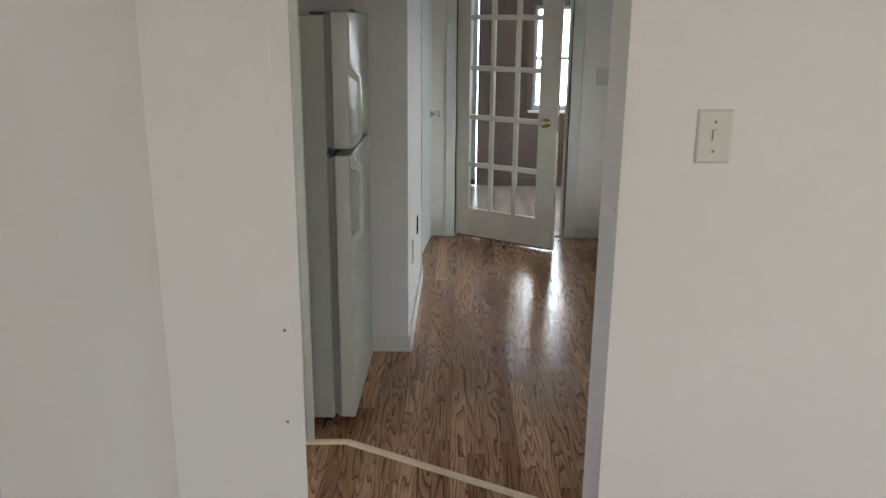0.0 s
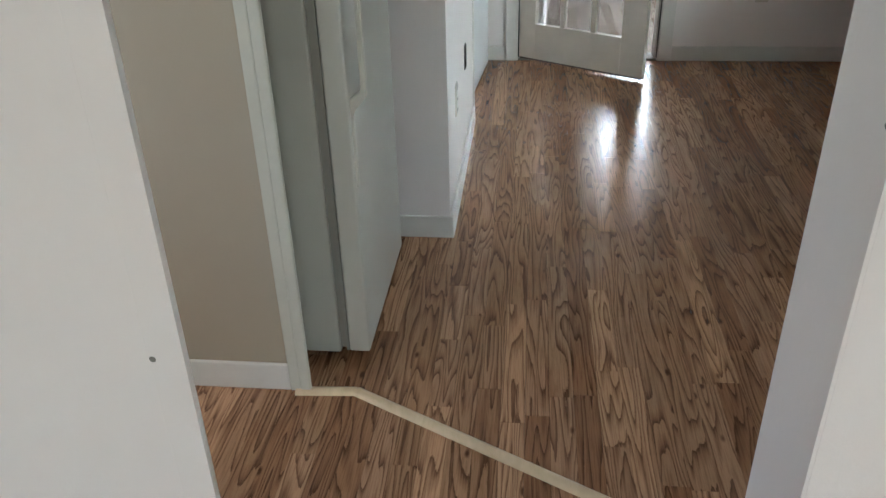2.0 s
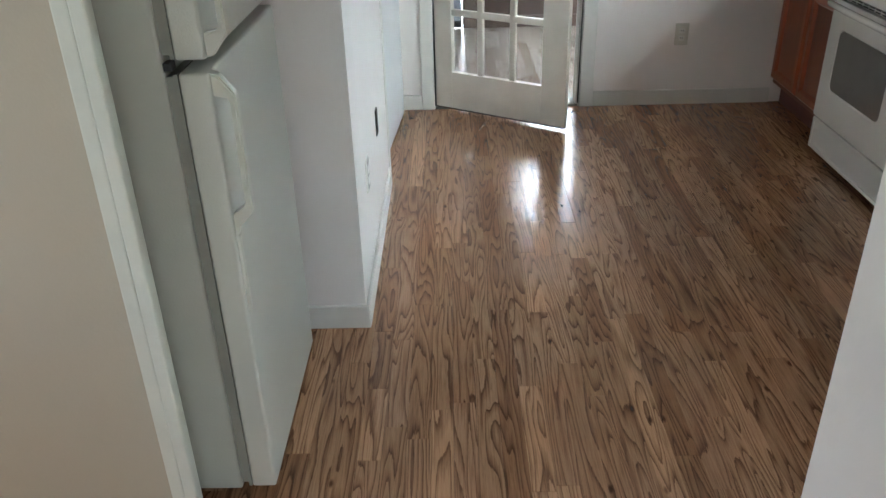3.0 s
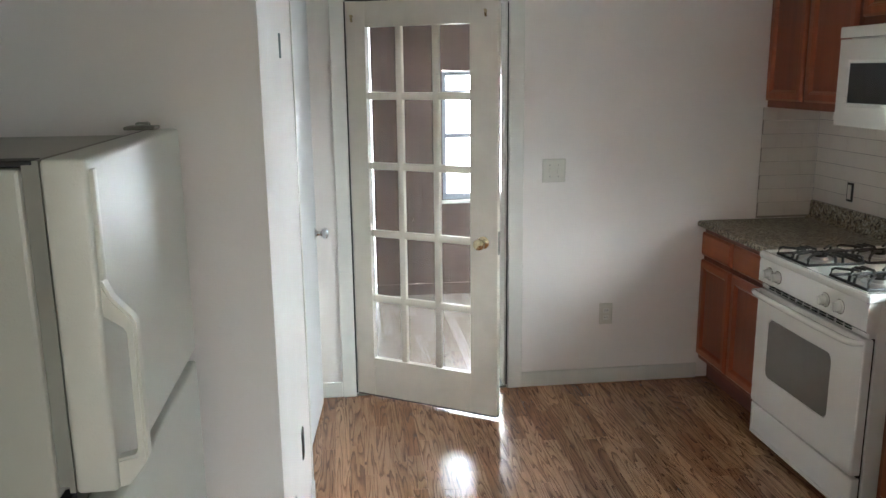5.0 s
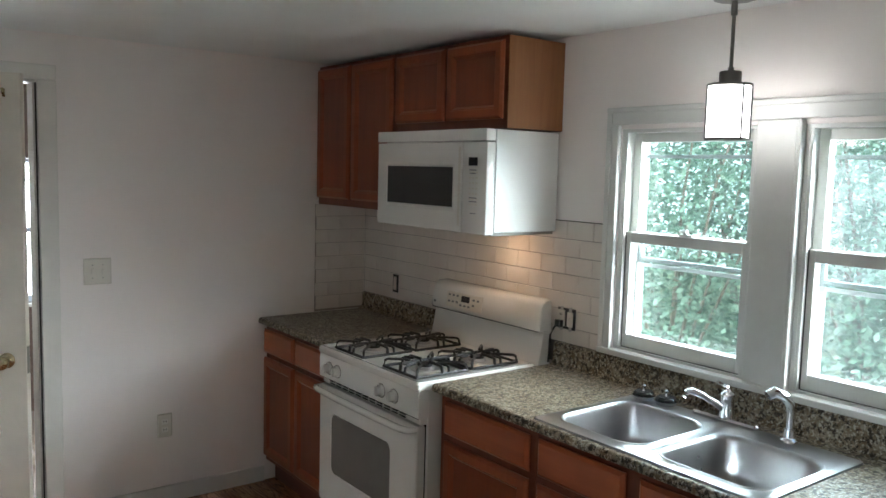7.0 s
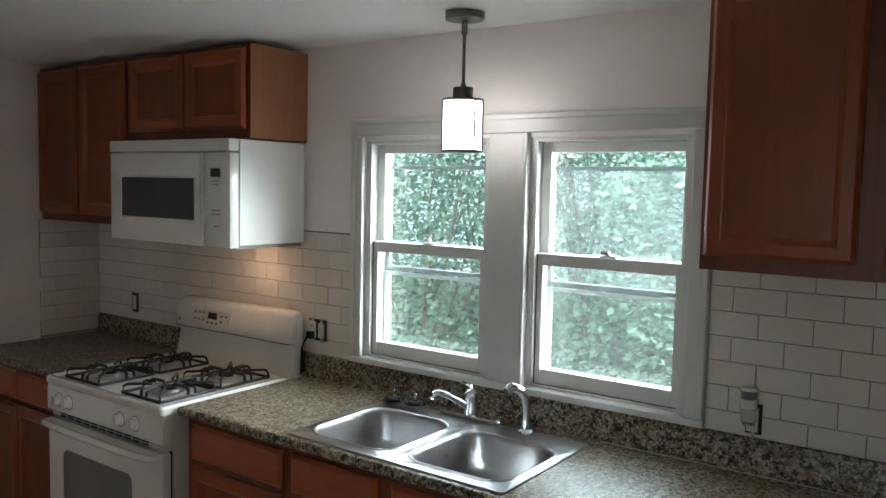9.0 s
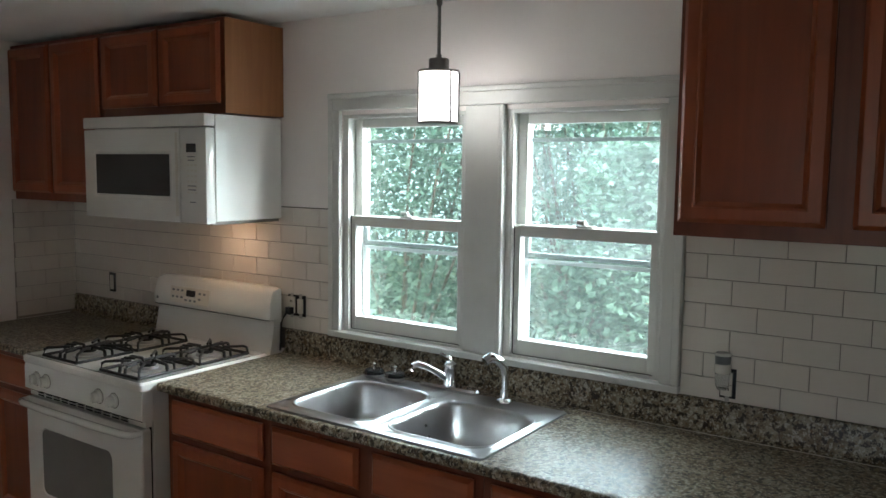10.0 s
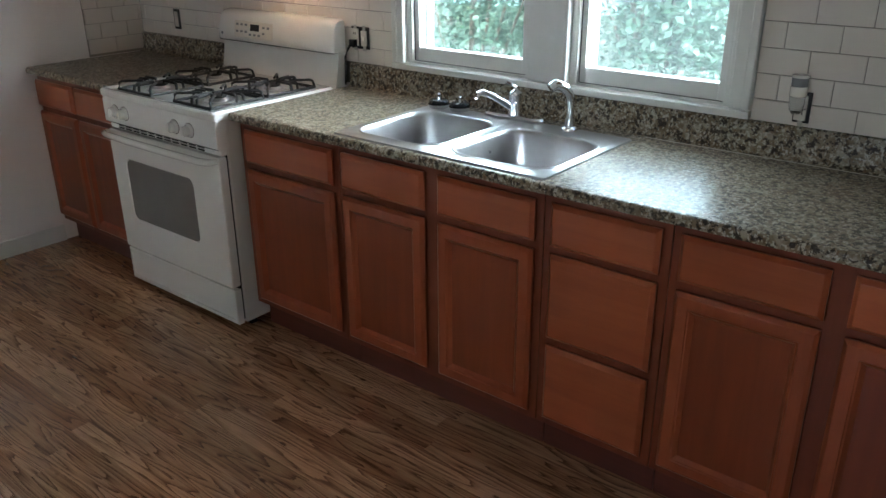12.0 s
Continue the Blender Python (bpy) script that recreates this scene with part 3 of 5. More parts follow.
wall_cabinet(-1.529, -0.759, 1.862, 2.222, [(-1.135, -0.767), (-1.516, -1.155)], "reddish-brown wooden wall cabinet with two short doors above the microwave")
wall_cabinet(-3.962, -3.27, 1.495, 2.24, [(-3.638, -3.284), (-3.95, -3.696)], "reddish-brown wooden wall cabinet with recessed-panel doors beside window")


# ---- worktops ----
def worktop(y0, y1, hole, label):
    w = tagged(thing("worktop", -0.35, (y0 + y1) / 2, 0.865), label, "countertop")
    nose = [(-0.60, 0.893)] + [(-0.640 - 0.014 * math.sin(radians(a)), 0.879 + 0.014 * math.cos(radians(a))) for a in range(0, 91, 18)]
    nose += [(-0.654, 0.868), (-0.652, 0.8645), (-0.648, 0.863), (-0.60, 0.863)]
    back = [(-0.16, 0.863), (-0.16, 0.893), (-0.05, 0.893), (-0.035, 0.896), (-0.026, 0.905), (-0.023, 0.92), (-0.022, 0.980), (-0.018, 0.987),
            (-0.010, 0.990), (-0.011, 0.863)]
    part("front_edge", extrude_y(bmesh.new(), nose, y0, y1), M_TOP, w, "rounded speckled front edge", smooth=True)
    part("backsplash", extrude_y(bmesh.new(), back, y0, y1), M_TOP, w, "coved speckled backsplash", smooth=True)
    for a, b in ([(y0, hole[0]), (hole[1], y1)] if hole else [(y0, y1)]):
        part("top", boxes((-0.60, -0.16, a, b, 0.863, 0.893)), M_TOP, w)
    return w


worktop(-0.770, -0.003, None, "brown speckled laminate worktop in the corner beside the stove")
worktop(-3.963, -1.552, (-2.872, -2.10), "brown speckled laminate worktop with rounded edge, holding the sink")


# Thin cream strip draws the pale line where backsplash meets top.
solid("pale_joint_line", boxes((-0.0505, -0.0475, -3.96, -2.90, 0.8935, 0.8955), bevel=0.0006), M_PLATE, "thin cream line along the foot of the backsplash", "caulk", kind="structure")


# ---- sink, faucet, sprayer ----
def sink():
    s = tagged(thing("sink", -0.37, -2.478, 0.893), "stainless steel double-bowl sink set in the speckled worktop", "sink")
    X0, X1, Y0, Y1, zt = -0.622, -0.112, -2.885, -2.075, 0.899
    ym = -2.478
    bowls = ((-0.575, -0.205, -2.450, -2.108), (-0.578, -0.225, -2.858, -2.505))
    halves = ((X0, X1, ym, Y1), (X0, X1, Y0, ym))
    bm = bmesh.new()
    for (bx0, bx1, by0, by1), (hx0, hx1, hy0, hy1) in zip(bowls, halves):
        outer = rr_loop(hx0, hx1, hy0, hy1, 0.012, 7)
        loops = [[(x, y, zt) for x, y in outer]]
        for gr, z, r in ((0.010, zt, 0.09), (0.006, zt + 0.003, 0.085), (0.002, zt + 0.003, 0.082), (-0.003, zt - 0.001, 0.08), (-0.007, zt - 0.012, 0.078),
                         (-0.016, zt - 0.10, 0.072), (-0.026, zt - 0.135, 0.065), (-0.045, zt - 0.152, 0.055), (-0.075, zt - 0.158, 0.045), (-0.12, zt - 0.161, 0.03)):
            loops.append([(x, y, z) for x, y in rr_loop(bx0 - gr, bx1 + gr, by0 - gr, by1 + gr, r, 7)])
        loft(bm, loops, False, True)
    # turned-down outer lip
    lip = [rr_loop(X0 - g, X1 + g, Y0 - g, Y1 + g, 0.015, 7) for g in (0.0, 0.004, 0.006)]
    loft(bm, [[(x, y, zt) for x, y in lip[0]], [(x, y, zt - 0.0005) for x, y in lip[1]], [(x, y, 0.8935) for x, y in lip[2]]], False, False)
    part("basin", bm, M_STEEL, s, smooth=True, fix=True)
    for (bx0, bx1, by0, by1) in bowls:
        m = Matrix.Translation(((bx0 + bx1) / 2, (by0 + by1) / 2, zt - 0.161))
        part("drain", lathe(bmesh.new(), [(0.0, 0.002), (0.018, 0.002), (0.022, 0.004), (0.042, 0.004), (0.045, 0.001)], m), M_CHROME, s, "chrome strainer drain", smooth=True)
    return s


sink()


def faucet():
    f = tagged(thing("faucet", -0.115, -2.445, 0.899), "chrome single-lever kitchen faucet on an oblong base plate", "faucet")
    base = [[(x, y, z) for x, y in rr_loop(-0.142 + g, -0.088 - g, -2.565 + g, -2.320 - g, 0.026 - g, 6)] for g, z in ((0, 0.8995), (0, 0.908), (0.006, 0.915))]
    part("base_plate", loft(bmesh.new(), base), M_CHROME, f, smooth=True)
    m = Matrix.Translation((-0.115, -2.445, 0.915))
    part("body", lathe(bmesh.new(), [(0.026, 0), (0.024, 0.03), (0.022, 0.055), (0.024, 0.06), (0.022, 0.075), (0.012, 0.083), (0.0, 0.085)], m), M_CHROME, f, smooth=True)
    part("spout", tube(bmesh.new(), [(-0.120, -2.442, 0.935), (-0.145, -2.425, 0.958), (-0.185, -2.398, 0.985), (-0.215, -2.377, 0.998), (-0.228, -2.368, 0.994), (-0.232, -2.365, 0.978)], [0.015, 0.013, 0.011, 0.011, 0.011, 0.012], 10), M_CHROME, f, smooth=True)
    part("lever", tube(bmesh.new(), [(-0.112, -2.445, 0.995), (-0.112, -2.440, 1.012), (-0.135, -2.418, 1.026)], [0.010, 0.007, 0.008], 8), M_CHROME, f, smooth=True)
    return f


faucet()


def sprayer():
    f = tagged(thing("sink_sprayer", -0.13, -2.672, 0.899), "chrome side sprayer standing beside the faucet", "sink sprayer")
    m = Matrix.Translation((-0.13, -2.672, 0.8995))
    part("base", lathe(bmesh.new(), [(0.028, 0), (0.027, 0.006), (0.018, 0.012), (0.016, 0.04), (0.0, 0.041)], m), M_CHROME, f, smooth=True)
    part("spray_head", tube(bmesh.new(), [(-0.13, -2.672, 0.935), (-0.13, -2.672, 0.985), (-0.134, -2.668, 1.015), (-0.15, -2.658, 1.04), (-0.178, -2.642, 1.052), (-0.195, -2.632, 1.04)],
                            [0.012, 0.013, 0.015, 0.018, 0.019, 0.016], 10), M_CHROME, f, smooth=True)
    return f


sprayer()


def basket_strainer(x, y):
    f = tagged(thing("sink_strainer", x, y, 0.899), "steel sink strainer with black rim standing on the sink deck", "sink strainer", "loose sink strainers")
    m = Matrix.Translation((x, y, 0.8995))
    part("cup", lathe(bmesh.new(), [(0.022, 0), (0.034, 0.004), (0.040, 0.014), (0.041, 0.018), (0.0, 0.019)], m), M_CHROME, f, smooth=True)
    part("rim", lathe(bmesh.new(), [(0.036, 0.0185), (0.037, 0.026), (0.030, 0.032), (0.0, 0.033)], m), M_DARKPL, f, "black rubber rim", smooth=True)
    part("post", lathe(bmesh.new(), [(0.006, 0.033), (0.004, 0.045), (0.007, 0.052), (0.0, 0.058)], m, 12), M_CHROME, f, smooth=True)
    return f


st = basket_strainer(-0.15, -2.135)
copy_thing(st, pose(-0.142, -2.225, 0.899, 0, 0, 40))


# ---- gas stove ----
def stove():
    s = tagged(thing("gas_stove", -0.37, -1.16, 0), "white gas stove with four black burner grates and a backguard", "stove")
    Y0, Y1 = -1.542, -0.778
    part("body", boxes((-0.662, -0.03, Y0, Y1, 0.035, 0.868), bevel=0.004), M_WHITE, s)
    for x in (-0.62, -0.10):
        for y in (Y0 + 0.03, Y1 - 0.06):
            part("foot", boxes((x, x + 0.03, y, y + 0.03, 0, 0.035)), M_DARKPL, s, "black foot")
    # cooktop with a raised rolled edge
    loops = []
    for g, z in ((0.0, 0.869), (-0.003, 0.875), (-0.003, 0.893), (0.004, 0.901), (0.014, 0.901), (0.022, 0.894), (0.03, 0.892)):
        loops.append([(x, y, z) for x, y in rr_loop(-0.712 + g, -0.115 - g, Y0 + g, Y1 - g, 0.012, 5)])
    part("cooktop", loft(bmesh.new(), loops), M_WHITE, s, smooth=True)
    # slanted control panel
    prof = [(-0.662, 0.757), (-0.700, 0.757), (-0.708, 0.764), (-0.708, 0.85), (-0.704, 0.868), (-0.662, 0.868)]
    part("control_panel", extrude_y(bmesh.new(), prof, Y0, Y1), M_WHITE, s, smooth=True)
    for y in (-0.866, -0.936, -1.285, -1.379):
        m = Matrix.Translation((-0.708, y, 0.812)) @ pose(0, 0, 0, 0, -90, 0)
        k = part("knob", lathe(bmesh.new(), [(0.027, 0), (0.026, 0.006), (0.021, 0.010), (0.019, 0.024), (0.016, 0.027), (0.0, 0.028)], m, 20), M_WHITE, s, smooth=True)
        # Grey disc draws the shading round the knob.
        part("knob_shade_ring", lathe(bmesh.new(), [(0.0295, 0), (0.0295, 0.0012), (0.0, 0.0012)], m, 20), M_GASKET, k, "grey ring standing for the shade behind the knob")
        part("grip", boxes((-0.741, -0.7365, y - 0.0035, y + 0.0035, 0.796, 0.830), bevel=0.0015), M_WHITE, k)
    part("cooktop_seam", boxes((-0.7095, -0.664, Y0 + 0.004, Y1 - 0.004, 0.8682, 0.8692)), M_DARKPL, s, "dark seam under the cooktop")
    # vent band with dark slots
    part("vent_band", boxes((-0.690, -0.6625, Y0 + 0.006, Y1 - 0.006, 0.734, 0.7555)), M_WHITE, s)
    rows = []
    for k in range(11):
        y = -0.845 - k * 0.055
        rows += [(-0.6925, -0.6902, y - 0.040, y, 0.748, 0.7535), (-0.6925, -0.6902, y - 0.040, y, 0.7375, 0.743)]
    stuff(part("vent_slot", boxes(*rows), M_DARKPL, s, "dark oven vent slots"))
    part("panel_seam", boxes((-0.699, -0.664, Y0 + 0.008, Y1 - 0.008, 0.7556, 0.7568)), M_DARKPL, s, "dark seam under the control panel")
    # oven door with rounded window
    f = east(-0.663)
    bm = bmesh.new()
    D0, D1, Z0, Z1 = Y0 + 0.004, Y1 - 0.004, 0.196, 0.730
    o = [rr_loop(D0 + g, D1 - g, Z0 + g, Z1 - g, 0.012, 6) for g in (0.0, 0.0, 0.004)]
    ww = [rr_loop(-1.352 - g, -0.884 + g, 0.345 - g, 0.612 + g, 0.032 + g, 6) for g in (0.0, 0.005)]
    loops = [[f(u, v, 0.009) for u, v in o[0]], [f(u, v, 0.040) for u, v in o[1]], [f(u, v, 0.045) for u, v in o[2]], [f(u, v, 0.045) for u, v in ww[1]], [f(u, v, 0.039) for u, v in ww[0]]]
    door = part("oven_door", loft(bm, loops), M_WHITE, s, smooth=True)
    part("window", loft(bmesh.new(), [[f(u, v, d) for u, v in rr_loop(-1.351, -0.885, 0.346, 0.611, 0.031, 6)] for d in (0.0392, 0.0415)]), M_OVENGL, door, "smoked grey oven window")
    pts = [(-0.706, Y1 - 0.012, 0.718), (-0.738, Y1 - 0.022, 0.718), (-0.750, Y1 - 0.06, 0.718), (-0.754, -1.0, 0.717), (-0.754, -1.32, 0.717), (-0.750, Y0 + 0.06, 0.718), (-0.738, Y0 + 0.022, 0.718), (-0.706, Y0 + 0.012, 0.718)]
    part("handle", tube(bmesh.new(), pts, [0.010, 0.013, 0.014, 0.015, 0.015, 0.014, 0.013, 0.010], 10), M_WHITE, door, "white bowed oven door handle", smooth=True)
    # storage drawer
    bm = slab(bmesh.new(), D0, D1, 0.036, 0.186, [(0, 0.009), (0, 0.036), (0.004, 0.040), (0.018, 0.040), (0.020, 0.036), (0.024, 0.036)], f)
    part("drawer", bm, M_WHITE, s)
    # Dark fillers stand in for the shade inside the door gaps.
    part("door_gap", boxes((-0.6718, -0.6628, Y0 + 0.009, Y1 - 0.009, 0.05, 0.186), (-0.6718, -0.6628, Y0 + 0.009, Y1 - 0.009, 0.1955, 0.73)), M_DARKPL, s, "dark filler for the shaded gap behind the oven door and drawer")
    for z0, z1 in ((0.187, 0.195), (0.7305, 0.7335)):
        part("door_gap", boxes((-0.676, -0.6632, Y0 + 0.01, Y1 - 0.01, z0, z1)), M_DARKPL, s, "dark filler for the shaded gap beside the oven door")
    # backguard: recessed lower face, bulging head with rounded shoulders
    low = [(-0.03, 0.868), (-0.105, 0.868), (-0.092, 0.90), (-0.075, 0.98), (-0.07, 1.03), (-0.03, 1.03)]
    part("backguard_base", extrude_y(bmesh.new(), low, Y0 + 0.004, Y1 - 0.004), M_WHITE, s, smooth=True)
    head = [(-0.03, 1.03), (-0.100, 1.032), (-0.104, 1.040), (-0.096, 1.09), (-0.084, 1.135), (-0.074, 1.152), (-0.058, 1.162), (-0.03, 1.164)]
    bm = bmesh.new()
    sec = []
    for y, k in ((Y0 + 0.002, 0.86), (Y0 + 0.008, 0.95), (Y0 + 0.03, 0.995), (Y0 + 0.06, 1.0), (Y1 - 0.06, 1.0), (Y1 - 0.03, 0.995), (Y1 - 0.008, 0.95), (Y1 - 0.002, 0.86)):
        sec.append([(-0.03 + (x + 0.03) * k, y, 1.03 + (z - 1.03) * k) for x, z in head])
    part("backguard_head", loft(bm, sec), M_WHITE, s, smooth=True)
    # Dark strip stands in for the shadow under the head.
    part("shadow_line", boxes((-0.098, -0.035, Y0 + 0.01, Y1 - 0.01, 1.0285, 1.0305)), M_DARKPL, s, "dark strip put in for the shadow under the backguard head")
    # display panel, lying on the slope of the head
    def on(y, z, d):
        x = -0.104 + (z - 1.040) * 0.155
        return Vector((x - d, y, z))
    dp = part("display_panel", slab(bmesh.new(), -1.165, -0.905, 1.050, 1.120, [(0, -0.002), (0, 0.0012), (0.002, 0.0018)], lambda u, v, d: on(u, v, d)), M_PLATE, s, "pale control display panel")
    part("clock", slab(bmesh.new(), -1.075, -1.015, 1.082, 1.110, [(0, 0.001), (0, 0.0026)], lambda u, v, d: on(u, v, d)), M_DARKPL, dp, "black clock display")
    bm = bmesh.new()
    for k, (y, z) in enumerate([(-0.925, 1.105), (-0.955, 1.105), (-0.985, 1.105), (-0.925, 1.075), (-0.955, 1.075), (-0.985, 1.075), (-1.015, 1.065), (-1.045, 1.065), (-1.075, 1.065), (-1.105, 1.100), (-1.135, 1.100), (-1.105, 1.075)]):
        slab(bm, y - 0.008, y + 0.008, z - 0.0045, z + 0.0045, [(0, 0.001), (0, 0.0026)], lambda u, v, d: on(u, v, d))
    stuff(part("key", bm, M_PRINT, dp, "grey marked touch keys"))
    part("badge", lathe(bmesh.new(), [(0.007, 0), (0.0065, 0.002), (0, 0.002)], Matrix.Translation(on(-0.815, 1.06, 0)) @ pose(0, 0, 0, 0, -90, 0), 14), M_PRINT, s, "small round grey badge")
    # burners and grates
    for x, y in ((-0.545, -0.965), (-0.275, -0.965), (-0.545, -1.355), (-0.275, -1.355)):
        m = Matrix.Translation((x, y, 0.892))
        b = part("burner", lathe(bmesh.new(), [(0.062, 0), (0.058, 0.004), (0.040, 0.005), (0.036, 0.014), (0.033, 0.016), (0, 0.016)], m), M_STEEL, s, "steel burner bowl", smooth=True)
        part("burner_cap", lathe(bmesh.new(), [(0.030, 0.016), (0.032, 0.021), (0.028, 0.026), (0, 0.027)], m), M_BLACK, b, "black burner cap", smooth=True)
        bm = bmesh.new()
        a, zb, zt, r = 0.122, 0.898, 0.928, 0.0062
        ring = [(x - a, y - a * 0.95, zb), (x + a, y - a * 0.95, zb), (x + a, y + a * 0.95, zb), (x - a, y + a * 0.95, zb)]
        tube(bm, ring, r, 6, True)
        for dx, dy in ((1, 0), (-1, 0), (0, 1), (0, -1)):
            e = Vector((dx, dy * 0.95, 0))
            side = Vector((-dy, dx, 0)) * 0.032
            c = Vector((x, y, 0))
            for sg in (1,):
                tube(bm, [c + e * a + Vector((0, 0, zb)), c + e * (a - 0.004) + Vector((0, 0, zt - 0.004)), c + e * (a - 0.014) + Vector((0, 0, zt)), c + e * 0.034 + Vector((0, 0, zt + 0.002)), c + e * 0.026 + Vector((0, 0, zt - 0.012))], r, 6)
            tube(bm, [c + e * a + side + Vector((0, 0, zb)), c + e * (a - 0.004) + side + Vector((0, 0, zt - 0.006)), c + e * (a - 0.012) + side * 0.9 + Vector((0, 0, zt - 0.001)), c + e * 0.062 + side * 0.5 + Vector((0, 0, zt))], r * 0.85, 6)
        for dx, dy in ((1, 1), (-1, 1), (1, -1), (-1, -1)):
            k = Vector((dx * a, dy * a * 0.95, 0))
            tube(bm, [c + k + Vector((0, 0, zb)), c + k * 0.97 + Vector((0, 0, zt - 0.006)), c + k * 0.90 + Vector((0, 0, zt)), c + k * 0.40 + Vector((0, 0, zt))], r * 0.9, 6)
        part("burner_grate", bm, M_BLACK, s, "black cast-iron burner grate", smooth=True)
    return s


stove()


# ---- microwave over the stove ----
def microwave():
    s = tagged(thing("microwave_oven", -0.2, -1.14, 1.437), "white over-the-range microwave oven with dark window, under the wall cabinet", "microwave oven")
    Y0, Y1, Z0, Z1 = -1.527, -0.747, 1.437, 1.858
    part("body", boxes((-0.352, -0.011, Y0, Y1, Z0 + 0.012, Z1 - 0.001), bevel=0.004), M_WHITE, s)
    f = east(-0.353)
    bm = bmesh.new()
    box(bm, -0.400, -0.353, -1.372, Y1, Z0 + 0.004, Z1 - 0.052, bevel=0.006)
    d = part("door", bm, M_WHITE, s, smooth=True)
    part("top_grille", boxes((-0.404, -0.353, Y0, Y1, Z1 - 0.049, Z1), bevel=0.007), M_WHITE, s, smooth=True)
    part("control_panel", boxes((-0.398, -0.353, Y0, -1.375, Z0 + 0.004, Z1 - 0.052), bevel=0.006), M_WHITE, s, smooth=True)
    part("window_frame", slab(bmesh.new(), -1.333, -0.818, 1.525, 1.722, [(0, 0.046), (0, 0.0485), (0.003, 0.050), (0.012, 0.050), (0.014, 0.0475), (0.016, 0.0475)], f), M_WHITE, d)
    part("window", slab(bmesh.new(), -1.316, -0.835, 1.542, 1.705, [(0, 0.0476), (0, 0.0492)], f), M_MWGL, d, "dark microwave window")
    part("handle_groove", boxes((-0.4015, -0.399, -1.366, -1.352, Z0 + 0.03, Z1 - 0.07)), M_PLATE, d, "ivory vertical door edge groove")
    part("display", slab(bmesh.new(), -1.470, -1.415, 1.712, 1.745, [(0, 0.044), (0, 0.0462)], f), M_DARKPL, s, "black display")
    bm = bmesh.new()
    for r in range(7):
        for k in range(3):
            y, z = -1.425 - k * 0.021, 1.685 - r * 0.021
            slab(bm, y - 0.0065, y + 0.0065, z - 0.0035, z + 0.0035, [(0, 0.0445), (0, 0.0456)], f)
    stuff(part("key", bm, M_PLATE, s, "pale touch keys"))
    bm = bmesh.new()
    for y, z, w in ((-1.443, 1.695, 0.022), (-1.443, 1.682, 0.018), (-1.446, 1.585, 0.024), (-1.446, 1.570, 0.024), (-1.450, 1.523, 0.018)):
        slab(bm, y - w, y + w, z - 0.002, z + 0.002, [(0, 0.0458), (0, 0.0464)], f)
    stuff(part("print", bm, M_PRINT, s, "unreadable grey print"))
    part("bottom_plate", boxes((-0.36, -0.02, Y0 + 0.01, Y1 - 0.01, Z0, Z0 + 0.0115)), M_GASKET, s, "dark grey underside with lamp")
    part("lamp_lens", boxes((-0.20, -0.14, -1.34, -1.26, Z0 - 0.003, Z0 - 0.0005)), M_LENS, s, "lit lamp lens")
    return s


microwave()


